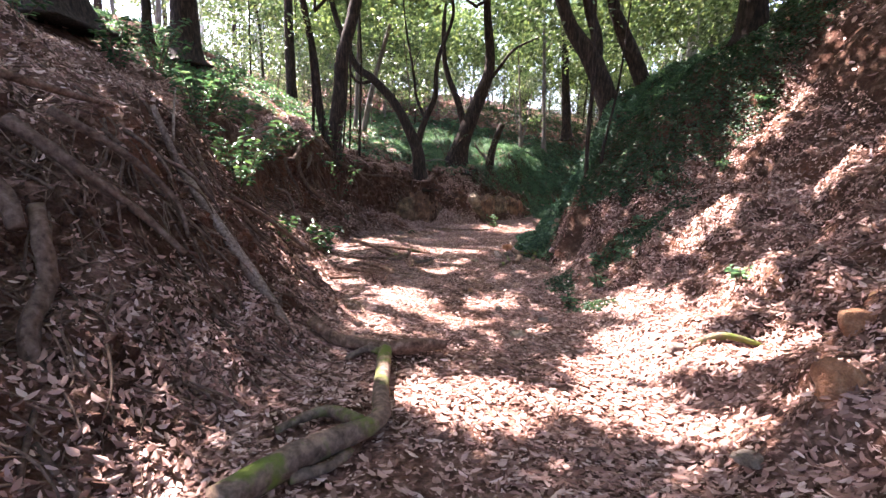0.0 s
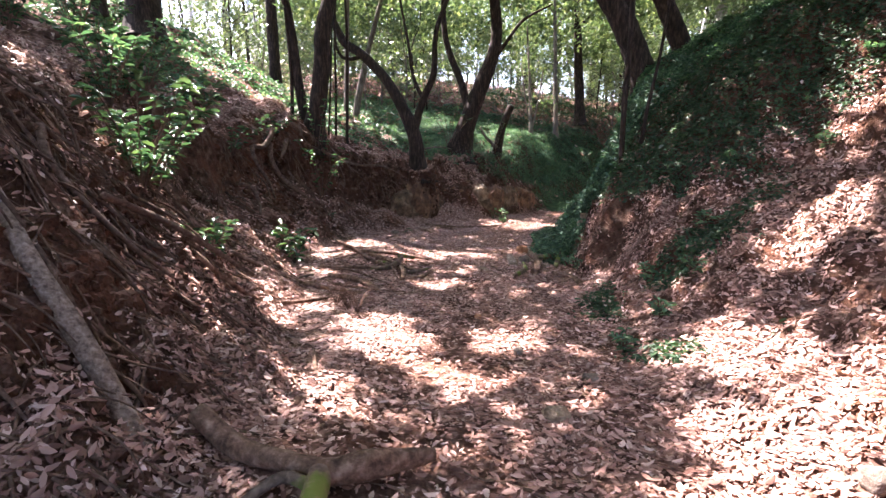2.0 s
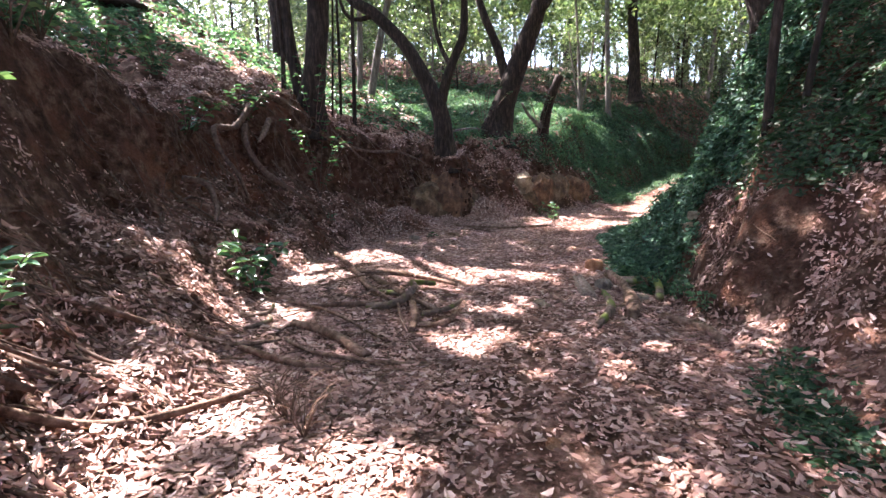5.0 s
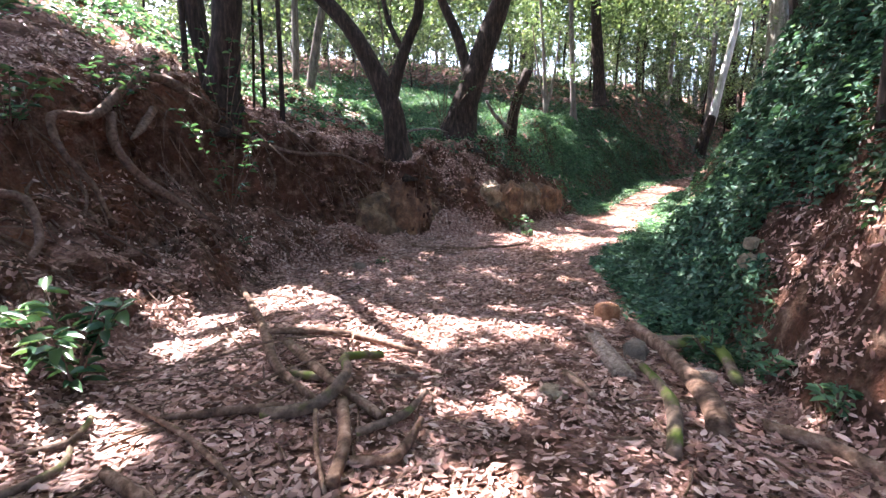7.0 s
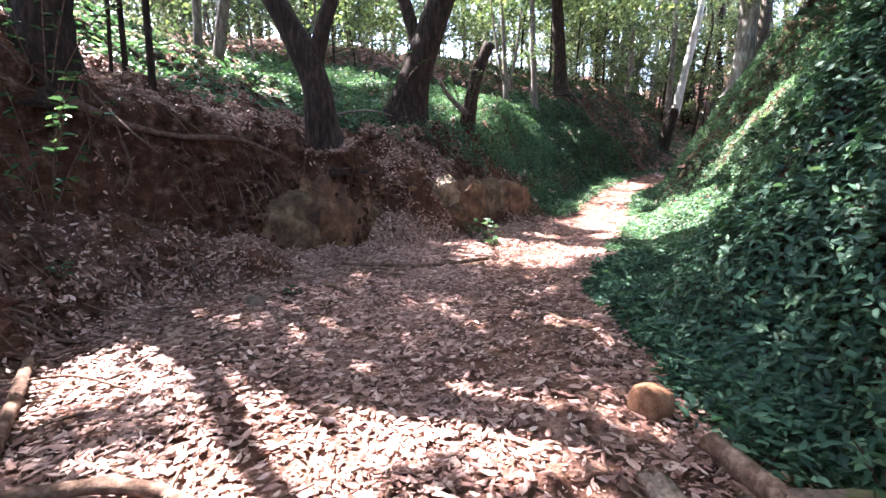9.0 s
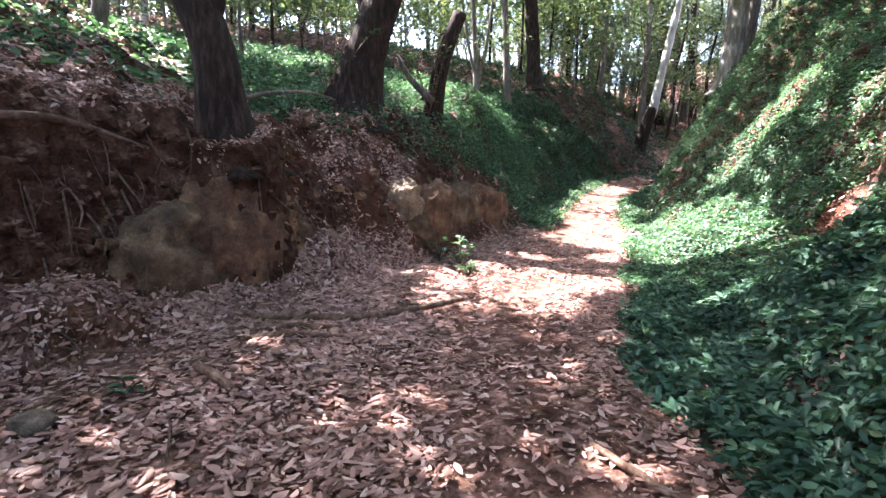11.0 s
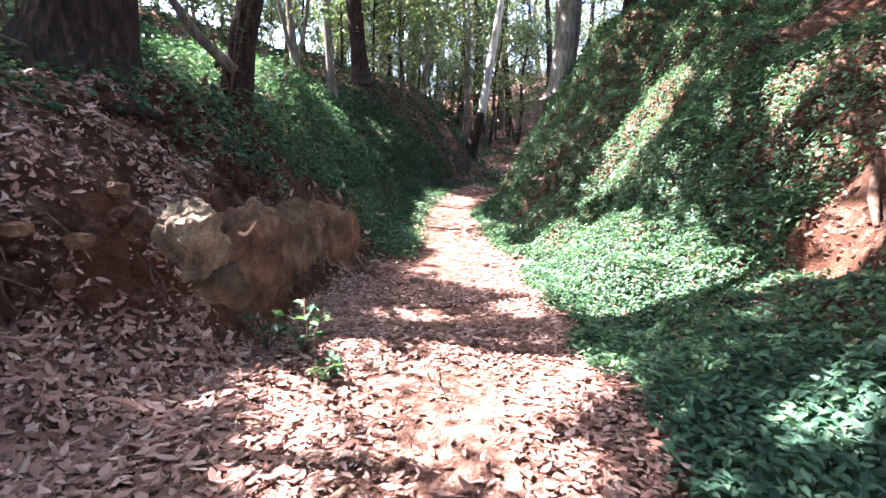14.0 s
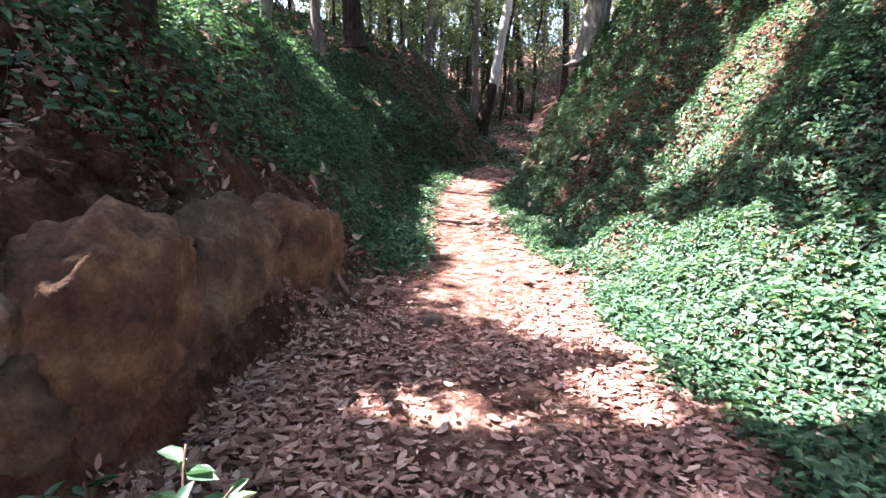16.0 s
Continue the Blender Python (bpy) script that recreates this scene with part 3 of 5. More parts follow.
# ---- trees ----
# Openings left in the added leaf layer so sun lands on these patches: x, y, half widths.
SUNLIT_NEAR = ((0.5, 6.8, 0.36, 0.42), (1.75, 6.95, 0.26, 0.25), (0.55, 5.25, 0.15, 0.1), (1.5, 5.7, 0.14, 0.1), (1.0, 6.1, 0.16, 0.08), (1.75, 3.7, 0.36, 0.3), (2.7, 3.7, 0.3, 0.2), (3.3, 3.3, 0.15, 0.14), (3.4, 6.2, 0.42, 0.38),
               (4.2, 5.5, 0.28, 0.32), (3.5, 5.1, 0.5, 0.3), (3.0, 4.4, 0.4, 0.22), (3.7, 4.2, 0.35, 0.2), (5.9, 6.8, 0.2, 0.12), (0.3, 2.2, 0.2, 0.14), (-0.2, 3.0, 0.15, 0.1), (-0.75, 5.3, 0.2, 0.3), (-1.0, 6.1, 0.2, 0.25), (5.8, 8.9, 0.4, 0.3), (4.6, 7.4, 0.25, 0.2))
SUNLIT_MID = ((-0.8, 6.7, 0.16, 0.15), (-0.8, 7.6, 0.5, 0.4), (-1.4, 6.5, 0.3, 0.3), (-0.1, 11.2, 0.5, 0.35), (1.0, 11.8, 0.75, 0.3), (-2.1, 10.9, 0.5, 0.5),
              (-1.7, 9.3, 0.7, 0.45), (-1.5, 12.2, 0.5, 0.3), (-0.6, 11.7, 0.25, 0.15), (-2.2, 6.6, 0.3, 0.3), (0.9, 10.1, 0.14, 0.1), (0.5, 9.0, 0.25, 0.1))
SUNLIT_FAR = ((1.4, 16.9, 0.48, 0.5), (2.15, 17.0, 0.42, 0.65), (1.0, 16.35, 0.35, 0.25), (1.9, 18.2, 0.3, 0.3), (1.8, 16.0, 0.15, 0.12), (2.35, 17.4, 0.26, 0.26), (1.3, 17.8, 0.15, 0.14), (2.9, 16.7, 0.15, 0.15), (3.1, 18.2, 0.2, 0.2), (3.7, 20.3, 0.6, 0.8), (4.3, 21.6, 0.7, 1.1), (4.8, 23.4, 0.9, 1.3), (4.75, 18.3, 0.5, 0.9),
              (7.0, 20.8, 0.8, 0.4), (5.5, 25.6, 0.7, 0.9), (6.3, 27.2, 0.7, 0.7), (1.5, 22.2, 1.5, 2.5), (2.4, 24.6, 1.2, 1.7), (4.2, 17.7, 0.45, 0.5), (5.4, 16.2, 0.3, 0.6), (4.8, 16.9, 0.3, 0.35), (6.5, 18.0, 0.12, 0.2), (3.3, 15.5, 0.04, 0.04), (0.95, 17.4, 0.3, 0.22), (3.9, 19.0, 0.5, 0.7), (5.0, 19.2, 0.5, 0.6), (5.0, 20.2, 0.5, 0.8))
SUNLIT_SLOPE = ((-5.4, 16.4, 2.0, 2.1), (-7.4, 14.2, 1.7, 1.7), (-3.4, 18.3, 1.2, 1.2), (-5.8, 20.4, 1.8, 1.8), (-2.2, 22.5, 1.2, 1.6))


def trunk_part(parent, at, points, radii, mat, name="trunk", sides=10, seed=0, flare=0.0, label="", step=0.14):
    pts = np.array(points, float) - np.array(at)
    return part(name, mesh_of(name, *tube(pts, radii, sides, step, 0.08, seed, flare), mat), parent, label)


def crown_part(parent, at, centres, spread_r, count, size, mat, seed, keep=None):
    """Leaves in uneven clumps round the ends of the limbs."""
    r = np.random.default_rng(seed)
    C = np.array(centres, float)
    which = r.integers(0, len(C), count)
    P = C[which] + r.normal(size=(count, 3)) * np.array([spread_r, spread_r, spread_r * 0.6]) * r.uniform(0.5, 1.0, len(C))[which][:, None]
    if keep is not None:
        P = P[keep(P)]
    k = len(P)
    N = np.array([0, 0, 0.7]) + 0.8 * any_way(k, r)
    N /= np.linalg.norm(N, axis=1, keepdims=True)
    L = r.uniform(0.7, 1.3, k) * size
    me = kite_mesh("crown", P - np.array(at), N, any_way(k, r), L, L * r.uniform(0.42, 0.6, k), mat)
    return part("crown", me, parent)


def stand(x, y):
    return (x, y, float(height(np.array([x]), np.array([y]))[0]) - 0.08)


def upper(points, length, seed, lean=0.3):
    """The line of a trunk carried on upwards past its last knot."""
    r = random.Random(seed)
    p, q = Vector(points[-2]), Vector(points[-1])
    d = ((q - p).normalized() + Vector((0, 0, 0.8))).normalized()
    out = list(points)
    for k in range(3):
        q = q + (d + Vector((r.uniform(-lean, lean), r.uniform(-lean, lean), 0.2))).normalized() * length / 3
        out.append(tuple(q))
    return out


BEARERS = []


def special_tree(name, label, stems, mat, crown_at=(), count=1500, size=0.12, seed=0, category="tree", flare=0.5, spread_r=0.9):
    """A tree given by the lines of its stems: points, then radii."""
    at = Vector(stems[0][0][0])
    t = thing(name, at, label, category)
    tips = []
    for k, (points, radii) in enumerate(stems):
        trunk_part(t, at, points, radii, mat, "trunk" if k == 0 else "limb", 14 if k == 0 else 10, seed + k, flare if k == 0 else 0)
        tips.append(points[-1])
    BEARERS.append((t, at, Vector(stems[0][0][-1])))
    return t


mid = [(-1.36, 16.5, 1.2), (-1.42, 16.5, 2.0), (-1.5, 16.5, 2.6), (-1.8, 16.5, 3.27), (-2.32, 16.5, 4.14), (-3.07, 16.5, 4.89), (-3.6, 16.55, 5.25), (-3.98, 16.6, 5.9)]
mid_r = [(-1.5, 16.5, 2.7), (-1.4, 16.55, 3.2), (-1.19, 16.6, 3.81), (-0.96, 16.6, 4.35), (-0.88, 16.6, 5.54)]
special_tree("leaning_tree", "dark leaning tree forking low above the eroded bank", [(upper(mid, 5, 1), [0.27, 0.22, 0.2, 0.17, 0.15, 0.13, 0.12, 0.11, 0.09, 0.06, 0.03]),
             (upper(mid_r, 5, 2), [0.13, 0.12, 0.1, 0.09, 0.07, 0.05, 0.03, 0.02]),
             (upper([(-1.25, 16.6, 3.6), (-1.6, 16.75, 4.3), (-1.75, 16.8, 5.2)], 4, 3), [0.06, 0.05, 0.045, 0.03, 0.02, 0.01]),
             ([(-3.07, 16.5, 4.85), (-3.5, 16.3, 4.75), (-3.75, 16.2, 5.1), (-3.7, 16.1, 5.9)], [0.06, 0.05, 0.04, 0.02])],
             BARK, [(-4.5, 17, 9.5), (-3.4, 16.2, 8.2), (-0.4, 16.8, 9.5), (-1.8, 17.2, 9.0)], 1800, 0.13, 11, flare=1.0)
rt = [(-0.65, 19.6, 1.9), (-0.52, 19.6, 2.6), (-0.33, 19.6, 3.24), (0.11, 19.6, 4.42), (0.52, 19.6, 5.54), (0.59, 19.6, 6.34)]
special_tree("forked_tree", "dark trunk forking upwards among ivy on the bank", [(upper(rt, 5, 4), [0.5, 0.38, 0.32, 0.26, 0.22, 0.19, 0.14, 0.1, 0.05]),
             (upper([(-0.25, 19.6, 3.4), (-0.6, 19.75, 4.62), (-1.05, 19.9, 5.64), (-1.26, 20, 6.48)], 4, 5), [0.15, 0.13, 0.12, 0.1, 0.08, 0.05, 0.03]),
             ([(0.39, 19.6, 5.14), (0.94, 19.5, 5.83), (1.5, 19.4, 6.5), (2.4, 19.3, 6.9)], [0.08, 0.06, 0.05, 0.02])],
             BARK, [(0.8, 20, 10), (-1.6, 20.5, 9.8), (2.2, 19.4, 7.8), (0.4, 19, 9)], 1800, 0.13, 21, flare=0.8)
special_tree("twin_trunk_tree", "tall dark trunk beside a slender one on the bank", [(upper([(-3.72, 14.3, 2.0), (-3.62, 14.3, 2.7), (-3.48, 14.3, 3.44), (-3.35, 14.3, 4.39), (-3.3, 14.3, 5.08)], 6, 6), [0.38, 0.26, 0.22, 0.2, 0.19, 0.17, 0.12, 0.06]),
             (upper([(-3.95, 14.6, 2.2), (-4.05, 14.6, 3.1), (-4.19, 14.6, 4.02), (-4.32, 14.6, 5.25)], 5, 7), [0.15, 0.13, 0.12, 0.11, 0.09, 0.06, 0.03])],
             BARK, [(-3, 14.5, 10.5), (-4.4, 14.5, 9.8), (-3.8, 13.6, 9.5)], 1600, 0.13, 31)
special_tree("curved_tree", "thick dark trunks curving out of the ivy-covered bank", [(upper([(4.35, 13.5, 2.8), (4.15, 13.5, 3.6), (3.65, 13.5, 4.72), (3.09, 13.5, 5.54), (2.81, 13.5, 6.22)], 5, 8), [0.34, 0.27, 0.24, 0.18, 0.16, 0.12, 0.08, 0.04]),
             (upper([(3.7, 13.5, 4.6), (3.72, 13.55, 5.3), (3.46, 13.6, 6.2)], 4, 9), [0.2, 0.15, 0.13, 0.1, 0.06, 0.03])],
             BARK, [(2.6, 14, 10), (3.6, 13.2, 9.6)], 1500, 0.13, 41)
special_tree("bent_tree", "dark bent trunk rising from the top of the bank", [(upper([(5.45, 14.5, 3.3), (5.34, 14.5, 3.9), (4.9, 14.5, 4.93), (4.47, 14.5, 5.8), (4.2, 14.5, 6.52)], 5, 10), [0.28, 0.23, 0.2, 0.18, 0.16, 0.12, 0.08, 0.04])],
             BARK, [(4.2, 15, 10.5), (5, 14.2, 9.6)], 1200, 0.13, 51)
for name, label, x, y, lean, radius, mat, seed in (
        ("broad_tree", "massive dark trunk with flared roots on the bare slope", 7.3, 10.6, (-0.15, 0), 0.33, BARK, 61),
        ("broad_tree", "dark thick trunk standing on the slope", 6.75, 12.1, (-0.2, 0), 0.26, BARK, 62),
        ("broad_tree", "broad dark trunk high on the wooded slope", -8.5, 14.5, (0.05, 0), 0.4, BARK, 63),
        ("slender_tree", "slender dark trunk high on the wooded slope", -9.7, 14.4, (0.05, 0), 0.13, BARK, 64),
        ("broad_tree", "broad dark trunk on the slope of brown leaves", -6.25, 8.0, (0.05, 0), 0.48, BARK, 65),
        ("slender_tree", "slim dark tree on the green slope", -7.7, 20, (-0.1, 0), 0.22, BARK, 66),
        ("slender_tree", "grey trunk beside the lichen-flecked one", 10.9, 28.2, (0.3, 0), 0.22, GREY_BARK, 68),
        ("spotted_tree", "pale grey trunk flecked with lichen at the top of the bank", 10.1, 27.3, (0.0, 0), 0.33, LICHEN_BARK, 69),
        ("slender_tree", "dark upright trunk above the far bank", 4.5, 30.5, (-0.3, 0), 0.26, BARK, 70),
        ("slender_tree", "thin brown trunk above the shaded bank", 3.12, 28.0, (-0.2, 0), 0.11, GREY_BARK, 71),
        ("leaning_far_tree", "leaning dark trunk in the wood beyond the bend", 11.3, 43.5, (1.2, 0), 0.26, GREY_BARK, 72)):
    b = stand(x, y)
    line = [b, (x + lean[0] * 0.25, y, b[2] + 1.2), (x + lean[0], y, b[2] + 4), (x + 2 * lean[0], y + 0.2, b[2] + 8), (x + 2.5 * lean[0], y + 0.3, b[2] + 12)]
    limbs = []
    r = random.Random(seed)
    for k in range(4):
        h = r.uniform(4.5, 9)
        a = r.uniform(0, 6.28)
        s = Vector((x + lean[0] * h / 4, y + 0.02 * h, b[2] + h))
        e = s + Vector((math.cos(a) * 2.0, math.sin(a) * 2.0, r.uniform(1.0, 2.2)))
        limbs.append(([tuple(s), tuple((s + e) / 2 + Vector((0, 0, 0.3))), tuple(e)], [radius * 0.35, radius * 0.25, 0.03]))
    special_tree(name, label, [(line, [radius * 1.25, radius, radius * 0.85, radius * 0.6, 0.05])] + limbs, mat, [l[0][-1] for l in limbs] + [line[-1], line[-2]], 1500, 0.13, seed * 3)


def shade_canopy():
    """Leaves added overhead, mostly unseen, to shade the ground but for the openings above."""
    r = np.random.default_rng(77)
    n = 480000
    x, y = r.uniform(-9, 14, n), r.uniform(-13, 40, n)
    z, up = lie(x, y)
    S = np.array(SUN)
    # leaves spread evenly across the sun's rays, on flat ground and on slopes that face the sun
    even = r.uniform(size=n) < np.clip((up @ S) / up[:, 2], 0.2, 1.45) / 1.45
    x, y, z = x[even], y[even], z[even]
    n = len(x)
    wx, wy = x + 0.16 * bumps(x, y, 0.35, 61), y + 0.16 * bumps(x, y, 0.35, 62)
    lit = np.zeros(n)
    for cx, cy, rx, ry in SUNLIT_NEAR + SUNLIT_MID + SUNLIT_FAR + SUNLIT_SLOPE:
        lit = np.maximum(lit, ((wx - cx) / (rx + 0.2)) ** 2 + ((wy - cy) / (ry + 0.2)) ** 2 < 1)
    thin = 0.5 * soft(y, 28, 33) + 0.25 * soft(-3.5 - x, 0, 2) * soft(y, 16, 19) + 0.25 * soft(bumps(x, y, 0.7, 63), 0.35, 0.8) * (1 - soft(x, 2.3, 2.8) * soft(17.2 - y, 0, 1.2) * soft(y, 3.5, 5)) * (1 - soft(x, 5.2, 6.0) * soft(y, 15, 17) * soft(27 - y, 0, 2)) + 0.3 * soft(bumps(x, y, 0.45, 65), 0.1, 0.5) * soft(x, 5.0, 5.8) * soft(y, 15, 17)
    open_sky = np.ones(n, bool)
    for d in (0.4, 0.7, 1.0, 1.3, 1.7, 2.1, 2.6, 3.1, 3.7, 4.4, 5.2, 6.2):
        open_sky &= height(x + S[0] * d, y + S[1] * d) < z + S[2] * d + 0.05
    keep = (lit < 0.5) & open_sky & (r.uniform(size=n) > thin)
    x, y, z = x[keep], y[keep], z[keep]
    top = r.uniform(8.5, 12.5, len(x)) + 1.2 * bumps(x, y, 3.0, 64)
    P = np.stack([x, y, z], -1) + S * ((top - z) / S[2])[:, None]
    homes = np.array([tuple(b[2]) for b in BEARERS])
    which = np.argmin(((P[:, None, :2] - homes[None, :, :2]) ** 2).sum(-1), 1)
    for k, (t, at, tip) in enumerate(BEARERS):
        Q = P[which == k]
        if len(Q) < 30:
            continue
        c = len(Q)
        N = S * 0.8 + 0.6 * any_way(c, r)
        N /= np.linalg.norm(N, axis=1, keepdims=True)
        L = r.uniform(0.7, 1.3, c) * 0.24
        # these shading leaves stand in for the crown of the nearest tree
        part("crown", kite_mesh("crown", Q - np.array(at), N, any_way(c, r), L, L * r.uniform(0.42, 0.6, c), CROWN), t)
        for e in Q[r.integers(0, c, min(9, c // 60 + 1))]:
            s0 = np.array(tip) - np.array([0, 0, r.uniform(0.5, 3.5)])
            m = (s0 + e) / 2 + np.array([0, 0, 0.4])
            part("limb", mesh_of("limb", *tube([s0 - np.array(at), m - np.array(at), e - np.array(at)], [0.06, 0.04, 0.012], 5, 0.4, 0.1, k), BARK), t)


shade_canopy()

# the leaning white tree over the bend: dark below, bare white wood above
w = thing("white_leaning_tree", (9.65, 33.0, 1.3), "leaning tree, black below and bare white above, at the bend", "tree")
trunk_part(w, (9.65, 33, 1.3), [(9.65, 33, 1.2), (9.8, 33, 2.2), (10.05, 33, 3.2), (10.22, 33, 3.7)], [0.36, 0.28, 0.24, 0.2], BARK, "trunk", 10, 80, 0.3)
trunk_part(w, (9.65, 33, 1.3), [(10.12, 33, 3.3), (10.25, 33, 3.8), (10.55, 33, 5.6), (10.91, 33, 7.7), (11.2, 33, 10), (11.4, 33, 12.5)], [0.19, 0.19, 0.16, 0.14, 0.1, 0.04], PALE_BARK, "bare_wood", 9, 81, 0, "smooth white bare wood")
crown_part(w, (9.65, 33, 1.3), [(11.3, 33, 12), (10.6, 33.5, 11), (12, 32.5, 11.5)], 0.9, 900, 0.14, CROWN, 82)


# ---- the wood behind: a few kinds of tree, many of each ----
def wood_tree(name, label, tall, radius, mat, seed, bare, leaves, size, bend=0.5):
    r = random.Random(seed)
    t = thing(name, (0, 0, 0), label, "tree", "trees of the wood")
    line = [(0, 0, -0.3), (r.uniform(-0.1, 0.1), 0, tall * 0.15)]
    for k in (0.35, 0.6, 0.8, 1.0):
        line.append((r.uniform(-bend, bend) * k, r.uniform(-bend, bend) * k, tall * k))
    C, _ = spline(line, [1, 1], 0.3)
    part("trunk", mesh_of("trunk", *tube(line, [radius * 1.2, radius, radius * 0.85, radius * 0.65, radius * 0.4, 0.02], 8, 0.35, 0.15, seed, 0.3), mat), t)
    ends = [line[-1], line[-2]]
    for k in range(9):
        h = r.uniform(bare, 0.95)
        s = Vector(C[int(h * (len(C) - 1))])
        a = r.uniform(0, 6.28)
        reach = r.uniform(0.9, 2.2) * (1.25 - h * 0.6)
        e = s + Vector((math.cos(a) * reach, math.sin(a) * reach, r.uniform(0.2, 1.5)))
        part("limb", mesh_of("limb", *tube([s, (s + e) / 2 + Vector((0, 0, 0.15)), e], [radius * 0.3, radius * 0.2, 0.012], 5, 0.3, 0.1, seed + k), mat), t)
        ends += [tuple(e), tuple((s + e * 2) / 3)]
    crown_part(t, (0, 0, 0), ends, 0.62 if tall > 8 else 0.3, leaves, size, CROWN, seed + 99)
    return t


kinds = [wood_tree("wood_tree", "slim grey-barked tree of the wood", 13, 0.13, GREY_BARK, 101, 0.22, 2200, 0.2),
         wood_tree("wood_tree", "dark-barked tree of the wood with a thin crown", 14, 0.2, BARK, 102, 0.25, 2200, 0.2),
         wood_tree("wood_tree", "slender dark tree of the wood", 11, 0.09, BARK, 103, 0.15, 2100, 0.18, 0.8),
         wood_tree("wood_tree", "stout dark tree of the wood", 15, 0.3, BARK, 104, 0.3, 2300, 0.2),
         wood_tree("wood_tree", "pale-trunked tree of the wood", 14, 0.15, PALE_BARK, 105, 0.35, 2100, 0.19)]
young = [wood_tree("sapling", "thin sapling with light leaves in the undergrowth", 4.2, 0.03, GREY_BARK, 111, 0.15, 700, 0.13, 0.3),
         wood_tree("sapling", "leafy young tree in the undergrowth", 5.5, 0.045, BARK, 112, 0.1, 1100, 0.14, 0.4),
         wood_tree("sapling", "bushy young tree in the undergrowth", 3.0, 0.03, GREY_BARK, 113, 0.05, 800, 0.14, 0.3)]


def clear(x, y):
    """Whether a place is off the path and out of the open ravine."""
    a, b = float(toe_left(np.array(y))), float(toe_right(np.array(y)))
    return y > 37 or not (a - 3.2 < x < b + 3.6)


placed = []
r = random.Random(5)
used = set()
# third row: unseen trees behind the camera, added to block skylight
for pool, count, gap, box, limit in ((kinds, 108, 1.9, (-30, 36, 17, 66), 1), (kinds, 16, 2.6, (-18, 18, -8, 16), 1), (kinds, 36, 2.2, (-16, 18, -26, -5), 1), (young, 150, 0.9, (-18, 26, 21, 46), 0), (young[1:], 60, 2.0, (-36, 44, 42, 72), 2.4), (kinds[:4], 16, 1.5, (6.5, 17, 36.5, 48), 1), (young, 28, 0.8, (6.5, 17, 36.5, 48), 0)):
    made = tries = 0
    while made < count and tries < 6000:
        tries += 1
        x, y = r.uniform(*box[:2]), r.uniform(*box[2:])
        if not clear(x, y) or (-5 < y < 17 and -11 < x < 11) or any((x - u) ** 2 + (y - v) ** 2 < gap * gap for u, v in placed):
            continue
        if (y < 30 and -9 < x < 0.5 or y < 24 and -15 < x < -8.9 or y < 37 and -6 < x < 4.6) and pool[0] is kinds[0] or (y < 32 and -3 < x < 4.6):
            continue
        k = r.randrange(len(pool))
        m = pose(*stand(x, y), r.uniform(-5, 5), r.uniform(-5, 5), r.uniform(0, 360))
        s = r.uniform(0.8, 1.2) * max(1, limit)
        if id(pool[k]) in used:
            t = copy_thing(pool[k], m)
        else:
            t = pool[k]
            used.add(id(t))
            t.matrix_basis = m
        t.scale = (s, s, s * r.uniform(0.9, 1.1))
        placed.append((x, y))
        made += 1


# ---- fallen wood, stones and roots along the path ----
def on_ground(points, sink=0.0):
    """Points (x, y, lift) set on the ground."""
    return [(x, y, float(height(np.array([x]), np.array([y]))[0]) + l - sink) for x, y, l in points]


def branch(name, label, lines, mat, category="branch", seed=0, group="", sides=8):
    """A fallen branch: its main line, then side shoots; each line is (points, radii)."""
    at = Vector(lines[0][0][0])
    if len(lines) == 1:
        pts = np.array(lines[0][0]) - np.array(at)
        ob = new(name, mesh_of(name, *tube(pts, lines[0][1], sides, 0.07, 0.22, seed), mat))
        ob.location = at
        return tagged(ob, label, category, group)
    t = thing(name, at, label, category, group)
    for k, (points, radii) in enumerate(lines):
        trunk_part(t, at, points, radii, mat, "stem" if k == 0 else "side_shoot", sides, seed + k, step=0.07)
    return t


def stone(name, label, at, size, mat, seed, turn=0, category="stone", cuts=2, blocky=0.35):
    """A worn, uneven stone, sunk a little into the ground."""
    bm = bmesh.new()
    bmesh.ops.create_cube(bm, size=1)
    bmesh.ops.subdivide_edges(bm, edges=bm.edges[:], cuts=cuts + 2, use_grid_fill=True)
    off = Vector((seed * 3.1, seed * 1.7, seed * 0.9))
    for v in bm.verts:
        ball = v.co.normalized() * 0.6
        c = v.co.lerp(ball, 1 - blocky)
        c += v.co.normalized() * (0.16 * noise.noise(c * 1.6 + off) + 0.1 * noise.noise(c * 4 + off) + 0.05 * noise.noise(c * 9 + off) + 0.03 * noise.noise(c * 19 + off))
        v.co = Vector((c.x * size[0], c.y * size[1], c.z * size[2])) * 0.8
    me = bpy.data.meshes.new(name)
    bm.to_mesh(me)
    bm.free()
    me.materials.append(mat)
    me.polygons.foreach_set("use_smooth", np.full(len(me.polygons), blocky < 0.5))
    ob = new(name, me)
    ob.matrix_world = pose(*at, seed % 7 * 3 - 9, seed % 5 * 4 - 8, turn)
    return tagged(ob, label, category)


